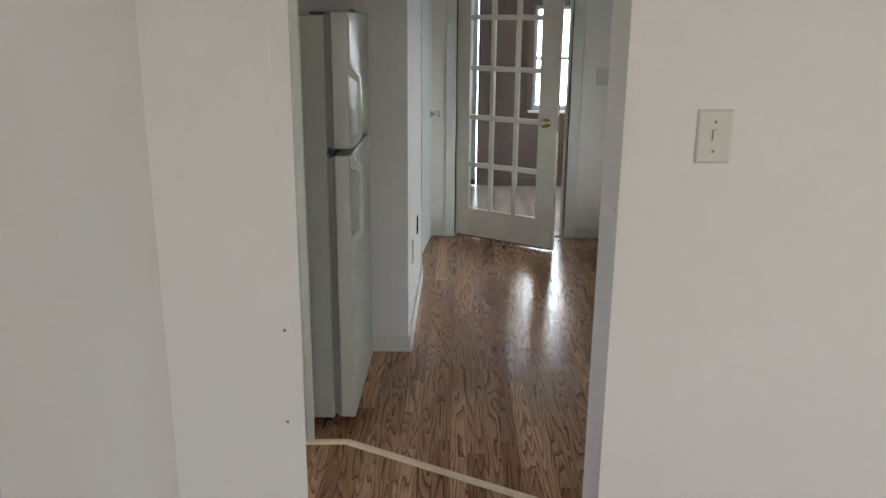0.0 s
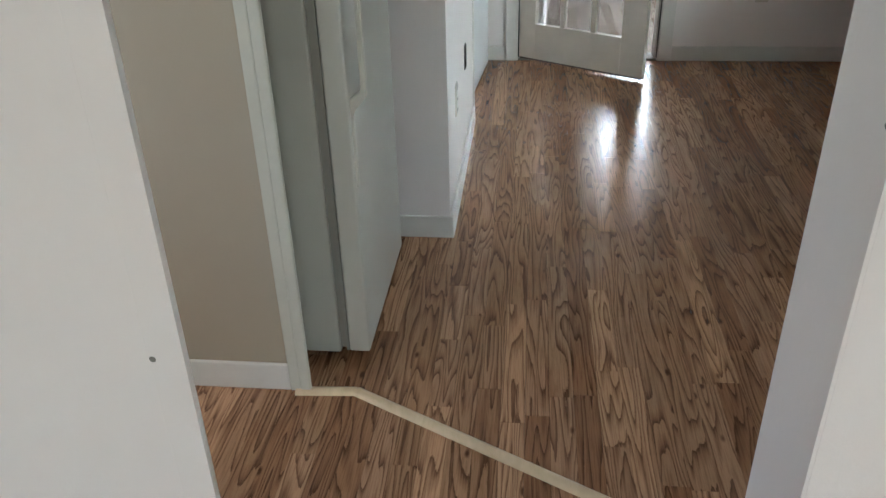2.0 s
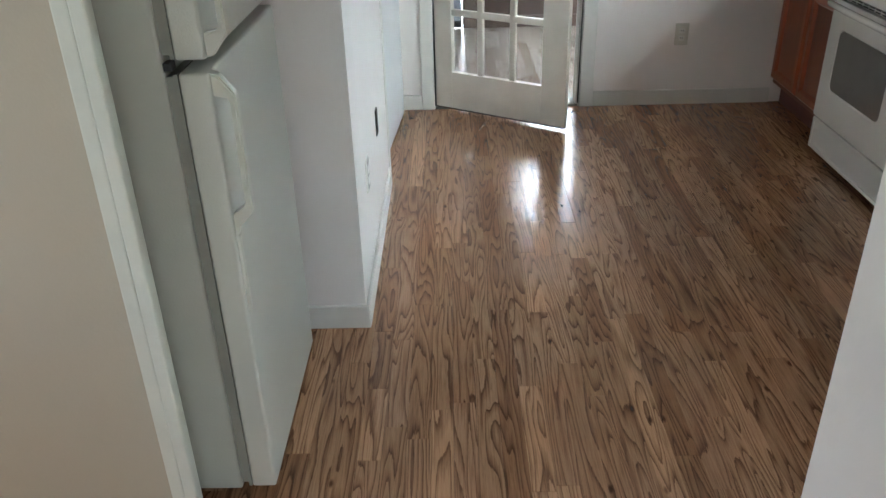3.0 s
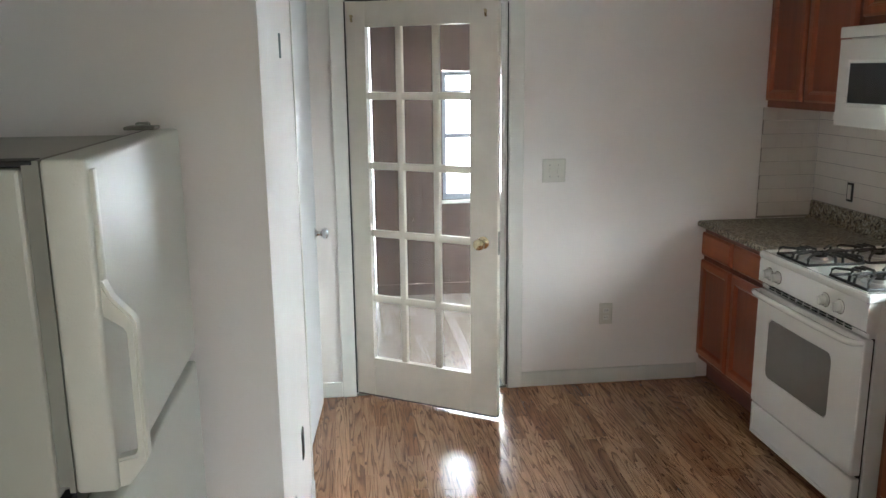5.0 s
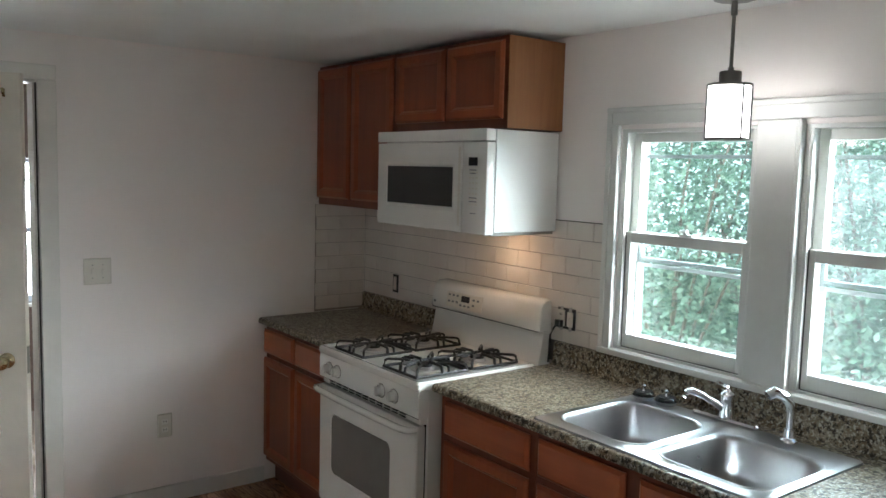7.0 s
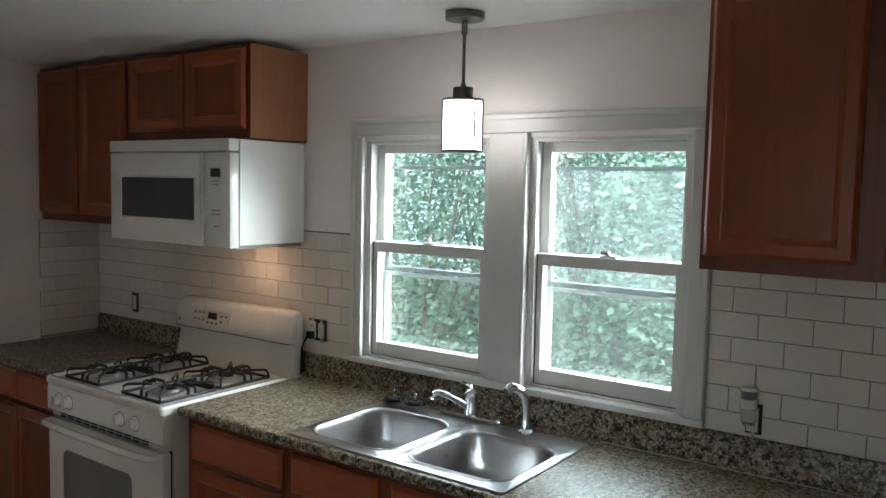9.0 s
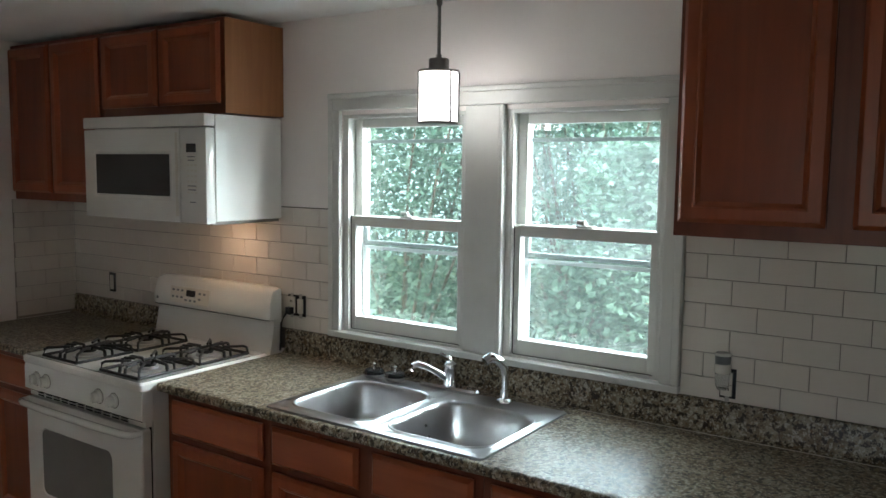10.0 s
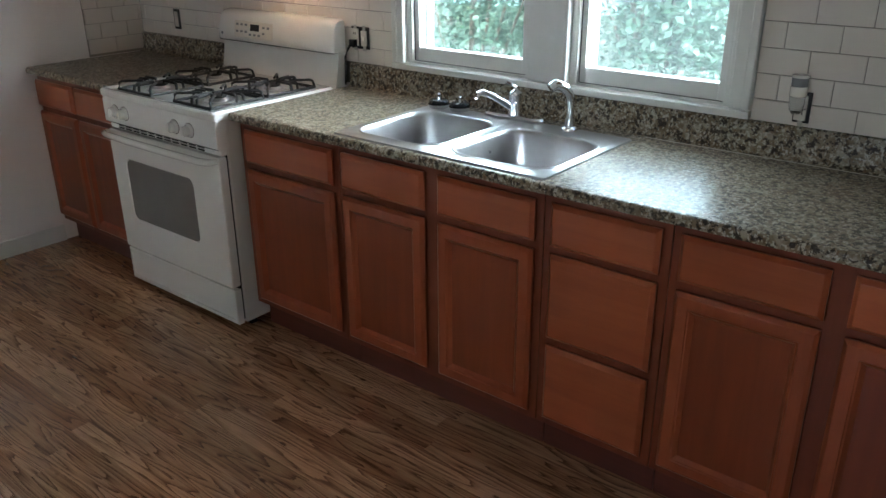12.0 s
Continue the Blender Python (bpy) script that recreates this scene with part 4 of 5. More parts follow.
# ---- refrigerator ----
def fridge():
    s = tagged(thing("refrigerator", -3.2, -2.675, 0), "off-white two-door refrigerator with freezer on top, standing in the alcove", "refrigerator")
    Y0, Y1 = -2.985, -2.360
    part("body", boxes((-3.58, -2.952, Y0, Y1, 0.03, 1.565), bevel=0.006), M_FRIDGE_SHADED, s)
    for x in (-3.0, -3.5):
        for y in (Y0 + 0.04, Y1 - 0.08):
            part("foot", boxes((x, x + 0.03, y, y + 0.04, 0, 0.03)), M_DARKPL, s, "black foot")
    for nm, z0, z1, lab in (("freezer_door", 1.099, 1.577, "off-white pebbled freezer door"), ("fridge_door", 0.035, 1.075, "off-white pebbled refrigerator door")):
        part("gasket", boxes((-2.9515, -2.936, Y0 + 0.008, Y1 - 0.008, z0 + 0.01, z1 - 0.008)), M_GASKET, s, "grey rubber door gasket")
        part("door_liner_edge", boxes((-2.9355, -2.928, Y0 + 0.002, Y1 - 0.002, z0 + 0.003, z1 - 0.002)), M_GASKET, s, "dark seam behind the door")
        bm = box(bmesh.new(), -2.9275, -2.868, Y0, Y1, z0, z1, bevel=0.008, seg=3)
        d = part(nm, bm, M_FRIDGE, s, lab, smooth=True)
        x, xo = -2.871, -2.826
        if nm == "fridge_door":
            prof = [(x, 1.090), (x + 0.016, 1.086), (xo - 0.003, 1.052), (xo, 1.045), (xo, 0.805), (xo - 0.004, 0.796), (x + 0.016, 0.768), (x + 0.006, 0.745),
                    (x, 0.742), (x, 0.792), (xo - 0.017, 0.812), (xo - 0.013, 0.82), (xo - 0.013, 1.030), (xo - 0.017, 1.040), (x, 1.046)]
            trim_z = (0.545, 0.727)
        else:
            prof = [(x, 1.119), (x + 0.016, 1.123), (xo - 0.003, 1.157), (xo, 1.164), (xo, 1.365), (xo - 0.004, 1.374), (x + 0.016, 1.402), (x + 0.006, 1.425),
                    (x, 1.428), (x, 1.378), (xo - 0.017, 1.358), (xo - 0.013, 1.35), (xo - 0.013, 1.179), (xo - 0.017, 1.169), (x, 1.163)]
            trim_z = (1.409, 1.562)
        prof = [(px, pz - 0.017) for px, pz in prof]
        bm = extrude_y(bmesh.new(), prof, Y0 + 0.006, Y0 + 0.034)
        bmesh.ops.recalc_face_normals(bm, faces=bm.faces)
        bmesh.ops.bevel(bm, geom=[e for e in bm.edges if abs(e.verts[0].co.y - e.verts[1].co.y) < 1e-5], offset=0.004, segments=2, affect="EDGES")
        part("handle", bm, M_HANDLE, d, "off-white moulded loop handle", smooth=True)
        part("handle_trim", boxes((x, x + 0.009, Y0 + 0.010, Y0 + 0.028, *trim_z), bevel=0.003), M_HANDLE, d, "off-white handle trim strip", smooth=True)
    part("door_plate", boxes((-2.8679, -2.8665, Y0 + 0.020, Y0 + 0.030, 1.498, 1.530)), M_BLACK, s, "small dark plate on the freezer door")
    part("hinge", boxes((-2.96, -2.90, Y1 - 0.07, Y1 - 0.02, 1.578, 1.585), (-2.94, -2.915, Y1 - 0.055, Y1 - 0.035, 1.585, 1.592), bevel=0.002), M_GASKET, s, "grey top hinge plate")
    part("hinge", boxes((-3.0, -2.94, Y0 + 0.01, Y0 + 0.05, 1.566, 1.575), bevel=0.002), M_BLACK, s, "dark hinge bracket")
    part("hinge", boxes((-2.952, -2.936, Y0 + 0.002, Y0 + 0.03, 1.079, 1.095), bevel=0.002), M_BLACK, s, "dark middle hinge")
    return s


fridge()


# ---- doors ----
def knob_at(parent, m, material, label):
    return part("door_knob", lathe(bmesh.new(), [(0.031, 0), (0.031, 0.004), (0.016, 0.010), (0.011, 0.018), (0.011, 0.028), (0.021, 0.036), (0.028, 0.048), (0.027, 0.058), (0.018, 0.066), (0.0, 0.069)], m, 20), material, parent, label, smooth=True)


def french_door():
    """A fifteen-pane door, built in its own plane and turned ajar about its left edge."""
    A, B = Vector((-2.503, -0.004, 0)), Vector((-1.824, -0.436, 0))
    L = 0.795
    ang = math.atan2(B.y - A.y, B.x - A.x)
    R = Matrix.Translation(A) @ Matrix.Rotation(ang, 4, "Z")
    d = tagged(thing("french_door", A.x, A.y, 0.024), "cream fifteen-pane glazed door standing ajar, with a brass knob", "door")
    H0, H1, th = 0.024, 2.022, 0.036
    us, ue = 0.105, 0.655
    zs = [0.228, 1.902]
    def fin(name, bm, material, parent=d, label="", smooth=False):
        bmesh.ops.transform(bm, matrix=R, verts=bm.verts)
        return part(name, bm, material, parent, label, smooth)
    fin("stile", boxes((0.0, us, 0, th, H0, H1), bevel=0.002), M_DOOR)
    fin("stile", boxes((ue, L, 0, th, H0, H1), bevel=0.002), M_DOOR)
    fin("top_rail", boxes((us + 0.0002, ue - 0.0002, 0.0005, th - 0.0005, zs[1], H1 - 0.0005), bevel=0.001), M_DOOR)
    fin("bottom_rail", boxes((us + 0.0002, ue - 0.0002, 0.0005, th - 0.0005, H0 + 0.0005, zs[0]), bevel=0.001), M_DOOR)
    pw, ph, mw = (ue - us - 2 * 0.034) / 3, (zs[1] - zs[0] - 4 * 0.036) / 5, 0.034
    for k in (1, 2):
        u = us + k * pw + (k - 1) * mw
        fin("muntin", boxes((u, u + mw, 0.004, th - 0.004, zs[0] - 0.001, zs[1] + 0.001), bevel=0.006), M_DOOR, smooth=True)
    for k in range(1, 5):
        z = zs[0] + k * ph + (k - 1) * 0.036
        fin("muntin", boxes((us - 0.001, ue + 0.001, 0.0045, th - 0.0045, z, z + 0.036), bevel=0.006), M_DOOR, smooth=True)
    for i in range(3):
        for j in range(5):
            u, z = us + i * (pw + mw), zs[0] + j * (ph + 0.036)
            g = fin("pane", boxes((u - 0.003, u + pw + 0.003, th / 2 - 0.0015, th / 2 + 0.0015, z - 0.003, z + ph + 0.003)), M_GLASS, d, "clear glass pane")
            g.visible_shadow = False
    # Dark strip draws the dark gap line under the door.
    fin("bottom_edge", boxes((0.001, L - 0.001, 0.001, th - 0.001, H0 - 0.008, H0 - 0.0002)), M_PANEL, d, "dark strip drawn for the gap under the door")
    k = knob_at(d, R @ Matrix.Translation((0.722, 0.0, 0.895)) @ pose(0, 0, 0, 90, 0, 0), M_BRASS, "worn brass door knob")
    fin("latch_plate", boxes((L, L + 0.0015, 0.006, th - 0.006, 0.84, 0.95)), M_GASKET, d, "dark worn latch plate")
    for z in (0.25, 1.02, 1.8):
        fin("hinge", tube(bmesh.new(), [(-0.006, -0.004, z - 0.045), (-0.006, -0.004, z + 0.045)], 0.006, 8), M_GASKET, d, "dark worn hinge", True)
    for u in (0.035, 0.735):
        fin("hook", tube(bmesh.new(), [(u, 0, 1.955), (u, -0.012, 1.957), (u + 0.004, -0.014, 1.945), (u + 0.002, -0.006, 1.93)], 0.0065, 6), M_BRASS, d, "small brass hook", True)
    return d


french_door()


def closet_door():
    A, B = Vector((-2.748, -0.930, 0)), Vector((-2.684, -0.118, 0))
    ang = math.atan2(B.y - A.y, B.x - A.x)
    L = (B - A).length
    R = Matrix.Translation(A) @ Matrix.Rotation(ang, 4, "Z")
    d = tagged(thing("closet_door", A.x, A.y, 0.02), "white flush closet door standing slightly ajar, with a silver knob", "door")
    bm = boxes((0, L, 0, 0.034, 0.022, 2.015), bevel=0.002)
    bmesh.ops.transform(bm, matrix=R, verts=bm.verts)
    part("leaf", bm, M_SLAB, d)
    knob_at(d, R @ Matrix.Translation((L - 0.062, 0.0, 0.925)) @ pose(0, 0, 0, 90, 0, 0), M_CHROME, "silver door knob")
    for z in (0.3, 1.75):
        bm = tube(bmesh.new(), [(-0.004, -0.004, z - 0.04), (-0.004, -0.004, z + 0.04)], 0.006, 8)
        bmesh.ops.transform(bm, matrix=R, verts=bm.verts)
        part("hinge", bm, M_NICKEL, d, "steel hinge", True)
    return d


closet_door()


def storm_door():
    d = tagged(thing("entry_door", -2.69, 1.99, 0.01), "outer door in the back room's panelled wall, backlit shade in its colour", "door")
    part("leaf", boxes((-3.015, -2.325, 1.975, 2.015, 0.05, 2.01), bevel=0.003), M_BACKLIT, d)
    part("sweep", boxes((-3.015, -2.325, 1.968, 1.9745, 0.005, 0.055)), M_RUBBER, d, "black rubber door sweep")
    for z in (0.87, 0.73):
        part("door_knob", lathe(bmesh.new(), [(0.026, 0), (0.012, 0.012), (0.022, 0.032), (0.02, 0.045), (0, 0.05)], Matrix.Translation((-2.38, 1.975, z)) @ pose(0, 0, 0, 90, 0, 0), 16), M_NICKEL, d, "dull metal door knob", smooth=True)
    return d


storm_door()
hooks = tagged(thing("wall_hook", -2.05, 1.965, 0.60), "small brass hooks on the panelled wall", "wall hook")
part("hook", tube(bmesh.new(), [(-2.075, 1.969, 0.645), (-2.075, 1.94, 0.645), (-2.073, 1.93, 0.66)], 0.009, 8), M_BRASS, hooks, smooth=True)
part("hook", tube(bmesh.new(), [(-2.03, 1.969, 0.595), (-2.03, 1.94, 0.595), (-2.028, 1.93, 0.61)], 0.009, 8), M_BRASS, hooks, smooth=True)


# ---- windows ----
def sash(parent, name, x0, x1, y0, y1, z0, z1, st, top, bot, material=None):
    bm = boxes((x0, x1, y0, y0 + st, z0, z1), (x0, x1, y1 - st, y1, z0, z1), (x0 + 0.0004, x1 - 0.0004, y0 + st, y1 - st, z1 - top, z1), (x0 + 0.0004, x1 - 0.0004, y0 + st, y1 - st, z0, z0 + bot), bevel=0.0025)
    s = part(name, bm, material or M_WINPAINT, parent)
    g = part("pane", boxes(((x0 + x1) / 2 - 0.0015, (x0 + x1) / 2 + 0.0015, y0 + st - 0.004, y1 - st + 0.004, z0 + bot - 0.004, z1 - top + 0.004)), M_GLASS, s, "clear glass pane")
    g.visible_shadow = False
    return s


def double_hung(name, y0, y1, lock):
    w = tagged(thing(name, 0.06, (y0 + y1) / 2, 1.015), "white painted double-hung wooden window with an outer storm window, over the sink", "window", kind="structure")
    part("window_frame", boxes((0.004, 0.135, y0, y0 + 0.014, 1.016, 1.864), (0.004, 0.135, y1 - 0.014, y1, 1.016, 1.864), (0.004, 0.135, y0 + 0.014, y1 - 0.014, 1.852, 1.864)), M_WINPAINT, w)
    part("window_sill", boxes((0.004, 0.20, y0 + 0.014, y1 - 0.014, 1.016, 1.024)), M_WINPAINT, w)
    part("stop", boxes((0.004, 0.018, y0 + 0.014, y0 + 0.026, 1.024, 1.852), (0.004, 0.018, y1 - 0.026, y1 - 0.014, 1.024, 1.852), bevel=0.002), M_WINPAINT, w)
    a, b = y0 + 0.015, y1 - 0.015
    sash(w, "lower_sash", 0.020, 0.056, a, b, 1.025, 1.474, 0.034, 0.040, 0.052)
    sash(w, "upper_sash", 0.060, 0.092, a, b, 1.440, 1.851, 0.034, 0.034, 0.034)
    # Thin dark strips draw the shaded crevices round the sash.
    part("sash_gap_shade", boxes((0.0186, 0.0198, y0 + 0.0262, y0 + 0.0292, 1.026, 1.473), (0.0186, 0.0198, y1 - 0.0292, y1 - 0.0262, 1.026, 1.473), (0.0186, 0.0198, y0 + 0.03, y1 - 0.03, 1.0242, 1.0262)), M_GAP_SHADE, w, "dark strip put in for the shade beside the sash")
    st = part("storm_frame", boxes((0.112, 0.130, a, a + 0.02, 1.026, 1.85), (0.112, 0.130, b - 0.02, b, 1.026, 1.85), (0.112, 0.130, a + 0.02, b - 0.02, 1.026, 1.052),
                                   (0.110, 0.130, a + 0.02, b - 0.02, 1.356, 1.372), (0.112, 0.130, a + 0.02, b - 0.02, 1.758, 1.772), (0.112, 0.130, a + 0.02, b - 0.02, 1.832, 1.85), bevel=0.002), M_STORM, w, "grey-green metal storm window frame")
    part("storm_sash", boxes((0.098, 0.108, a + 0.006, a + 0.030, 1.050, 1.352), (0.098, 0.108, b - 0.030, b - 0.006, 1.050, 1.352), (0.098, 0.108, a + 0.030, b - 0.030, 1.050, 1.068),
                             (0.098, 0.108, a + 0.030, b - 0.030, 1.338, 1.352), bevel=0.002), M_STORM2, w, "white metal storm sash frame")
    for z0, z1, gm in ((1.05, 1.358, M_FILM2 if lock else M_FILM), (1.37, 1.76, M_HAZE if lock else M_FILM), (1.77, 1.834, M_FILM)):
        g = part("pane", boxes((0.119, 0.1215, a + 0.018, b - 0.018, z0, z1)), gm, st, "hazy dusty glass pane" if gm is M_HAZE else "dusty glass pane")
        g.visible_shadow = False
    yc = (y0 + y1) / 2
    lk = part("sash_lock", boxes((0.030, 0.060, yc - 0.03, yc + 0.03, 1.4745, 1.480), bevel=0.001), M_NICKEL if lock else M_WINPAINT, w, "dark metal sash lock")
    part("cam", tube(bmesh.new(), [(0.045, yc + 0.005, 1.481), (0.045, yc + 0.005, 1.490), (0.038, yc + 0.03, 1.492)], [0.012, 0.010, 0.006], 8), M_NICKEL if lock else M_WINPAINT, lk, smooth=True)
    return w


double_hung("window_1", -2.428, -1.851, False)
double_hung("window_2", -3.144, -2.585, True)
trim("window_casing", [(-0.021, -0.001, -1.850, -1.7955, 1.0152, 1.880), (-0.021, -0.001, -3.2115, -3.146, 1.0152, 1.880), (-0.022, -0.001, -3.212, -1.795, 1.8805, 1.942)], "white painted window casing", M_WINPAINT)
trim("window_casing", [(-0.0285, -0.0222, -1.822, -1.797, 1.0155, 1.924), (-0.0285, -0.0222, -3.210, -3.185, 1.0155, 1.924), (-0.031, -0.0225, -3.2115, -1.796, 1.925, 1.945)], "raised outer edge of the window casing", M_WINPAINT)
trim("window_mullion", [(-0.018, 0.13, -2.568, -2.429, 1.016, 1.880)], "white painted board between the two windows", M_WINPAINT)
trim("window_mullion", [(-0.024, 0.12, -2.584, -2.569, 1.016, 1.880)], "white painted stop beside the mullion board", M_WINPAINT)
# Thin dark strip draws the shaded crevice beside the mullion.
trim("mullion_gap_shade", [(-0.0185, -0.0182, -2.5715, -2.5685, 1.02, 1.879)], "dark strip put in for the shade beside the mullion board", M_GAP_SHADE, 0)
trim("window_stool", [(-0.030, 0.003, -3.212, -1.795, 0.992, 1.0145)], "white painted window stool above the backsplash", M_WINPAINT, 0.003)


def back_window():
    w = tagged(thing("window_3", -1.38, 2.0, 0.74), "bright window in the panelled back room wall, white frame coloured backlit-dark", "window", kind="structure")
    rows = [(-1.799, -1.765, 1.985, 2.05, 0.741, 1.699), (-0.985, -0.951, 1.985, 2.05, 0.741, 1.699), (-1.765, -0.985, 1.985, 2.05, 1.665, 1.699), (-1.765, -0.985, 1.985, 2.05, 0.741, 0.785),
            (-1.765, -0.985, 1.985, 2.05, 1.205, 1.240), (-1.765, -0.985, 1.99, 2.04, 1.545, 1.562)]
    # Frame coloured dark, as seen against the bright sky.
    part("window_frame", boxes(*rows, bevel=0.002), M_BACKLIT, w)
    part("window_sill", boxes((-1.84, -0.91, 1.93, 1.984, 0.715, 0.738), bevel=0.003), M_TRIM, w)
    part("casing", boxes((-1.86, -1.80, 1.955, 1.969, 0.66, 1.76), (-0.95, -0.89, 1.955, 1.969, 0.66, 1.76), (-1.80, -0.95, 1.955, 1.969, 1.70, 1.76), (-1.80, -0.95, 1.955, 1.969, 0.66, 0.714)), M_PANEL, w, "brown window casing")
    for z0, z1 in ((0.78, 1.21), (1.235, 1.67)):
        g = part("pane", boxes((-1.77, -0.98, 2.015, 2.018, z0, z1)), M_GLASS, w, "clear glass pane")
        g.visible_shadow = False
    return w


back_window()
# grooves of the panelling, as thin raised battens
bm = bmesh.new()
x = -2.18
while x < 0.35:
    if not (-1.87 < x < -0.88):
        box(bm, x, x + 0.006, 1.9665, 1.9695, 0.092, CEIL - 0.004)
    else:
        box(bm, x, x + 0.006, 1.9665, 1.9695, 0.092, 0.655)
    x += 0.105 if int(x * 100) % 2 else 0.075
solid("wall_panel_grooves", bm, M_CABIN, "dark grooves of the back room panelling", "wall panelling", kind="structure")


# ---- pendant lamp ----
def pendant():
    x, y = -0.25, -2.475
    s = tagged(thing("pendant_lamp", x, y, CEIL), "nickel pendant lamp with lit white glass cylinder over the sink", "pendant lamp")
    m = Matrix.Translation((x, y, 0))
    part("canopy", lathe(bmesh.new(), [(0.064, CEIL - 0.001), (0.064, CEIL - 0.022), (0.061, CEIL - 0.025), (0.010, CEIL - 0.026), (0.0, CEIL - 0.026)], m, 10), M_DARKNI, s, smooth=True)
    part("rod", lathe(bmesh.new(), [(0.0055, CEIL - 0.027), (0.0055, 2.008)], m, 12), M_DARKNI, s, smooth=True)
    part("rod_joint", lathe(bmesh.new(), [(0.0056, CEIL - 0.0265), (0.0095, CEIL - 0.028), (0.0095, 2.176), (0.0056, 2.174)], m, 12), M_DARKNI, s, smooth=True)
    part("rod_joint", lathe(bmesh.new(), [(0.0056, 2.024), (0.0085, 2.022), (0.0085, 2.012), (0.0056, 2.010)], m, 12), M_DARKNI, s, smooth=True)
    part("shade_holder", lathe(bmesh.new(), [(0.0, 2.0105), (0.030, 2.010), (0.0325, 2.007), (0.0325, 1.974), (0.0, 1.9735)], m, 24), M_DARKNI, s, smooth=True)
    part("shade", lathe(bmesh.new(), [(0.05, 1.970), (0.0605, 1.966), (0.0615, 1.96), (0.0615, 1.812), (0.059, 1.808), (0.0, 1.812)], m, 32), M_SHADE, s, "lit white glass cylinder shade", smooth=True)
    part("frame_band", lathe(bmesh.new(), [(0.0, 1.9733), (0.065, 1.973), (0.066, 1.970), (0.066, 1.966), (0.0625, 1.965)], m, 32), M_DARKNI, s, "dark nickel top band", smooth=True)
    part("frame_band", lathe(bmesh.new(), [(0.0625, 1.812), (0.066, 1.811), (0.066, 1.804), (0.0625, 1.803)], m, 32), M_DARKNI, s, "dark nickel bottom band", smooth=True)
    for a in (251, 303, 71, 123):
        c, q = math.cos(radians(a)), math.sin(radians(a))
        part("frame_bar", tube(bmesh.new(), [(x + 0.064 * c, y + 0.064 * q, 1.808), (x + 0.064 * c, y + 0.064 * q, 1.97)], 0.0034, 6), M_BLACK, s, "dark metal frame bar")
    return s


pendant()


# ---- switches, outlets ----
def plate(name, m, w, h, slots, label, category, material=None):
    """A wall plate in the x-z plane of m, facing its -y; slots: (x, z, half width, half height, depth)."""
    o = m.translation
    s = tagged(thing(name, *o), label, category)
    f = lambda u, v, d: m @ Vector((u, -d, v))
    part("cover", slab(bmesh.new(), -w / 2, w / 2, -h / 2, h / 2, [(0, 0.0), (0, 0.003), (0.004, 0.0055), (0.006, 0.006)], f), material or M_PLATE, s)
    for nm, u, v, a, b, d, mt in slots:
        part(nm, slab(bmesh.new(), u - a, u + a, v - b, v + b, [(0, 0.0055), (0, d)], f), mt, s)
    return s


N = Matrix.Identity(4)
plate("light_switch", pose(-1.454, -0.001, 1.182), 0.122, 0.122, [("toggle", -0.023, 0.002, 0.005, 0.011, 0.014, M_PLATE), ("toggle", 0.023, -0.002, 0.005, 0.011, 0.014, M_PLATE),
      ("screw", -0.023, 0.03, 0.0025, 0.0025, 0.007, M_GASKET), ("screw", 0.023, 0.03, 0.0025, 0.0025, 0.007, M_GASKET), ("screw", -0.023, -0.03, 0.0025, 0.0025, 0.007, M_GASKET), ("screw", 0.023, -0.03, 0.0025, 0.0025, 0.007, M_GASKET)],
      "ivory double light switch on the white wall beside the glazed door", "light switch")
plate("wall_outlet", pose(-1.150, -0.001, 0.394), 0.072, 0.118, [("socket", 0, 0.02, 0.015, 0.013, 0.008, M_TRIM), ("socket", 0, -0.02, 0.015, 0.013, 0.008, M_TRIM), ("slot", -0.006, 0.021, 0.0015, 0.004, 0.0085, M_DARKPL), ("slot", 0.006, 0.021, 0.0015, 0.004, 0.0085, M_DARKPL),
      ("slot", -0.006, -0.019, 0.0015, 0.004, 0.0085, M_DARKPL), ("slot", 0.006, -0.019, 0.0015, 0.004, 0.0085, M_DARKPL)], "ivory wall outlet low on the white wall", "wall outlet")
plate("light_switch", pose(-1.912, -4.0805, 1.307), 0.076, 0.118, [("toggle", 0, 0.004, 0.005, 0.012, 0.015, M_PLATE), ("screw", 0, 0.032, 0.003, 0.003, 0.008, M_GASKET), ("screw", 0, -0.032, 0.003, 0.003, 0.008, M_GASKET)],
      "ivory light switch on the wall beside the cased opening", "light switch")
W = lambda y, z: pose(-2.7095, y, z, 0, 0, 90)
plate("wall_outlet", W(-1.93, 0.42), 0.070, 0.114, [("socket", 0, 0.02, 0.014, 0.012, 0.008, M_TRIM), ("socket", 0, -0.02, 0.014, 0.012, 0.008, M_TRIM)], "ivory wall outlet low on the closet wall", "wall outlet")
plate("outlet_box", W(-1.50, 0.455), 0.055, 0.100, [("socket", 0, 0.0, 0.012, 0.035, 0.007, M_BLACK)], "open black outlet box without a cover on the closet wall", "wall outlet", M_DARKPL)
EW = lambda y, z: pose(-0.0105, y, z, 0, 0, -90)
plate("wall_outlet", EW(-0.335, 1.076), 0.050, 0.096, [("socket", 0, 0.0, 0.014, 0.036, 0.007, M_TILE)], "uncovered white outlet with a dark rim in the tiled wall", "wall outlet", M_DARKPL)
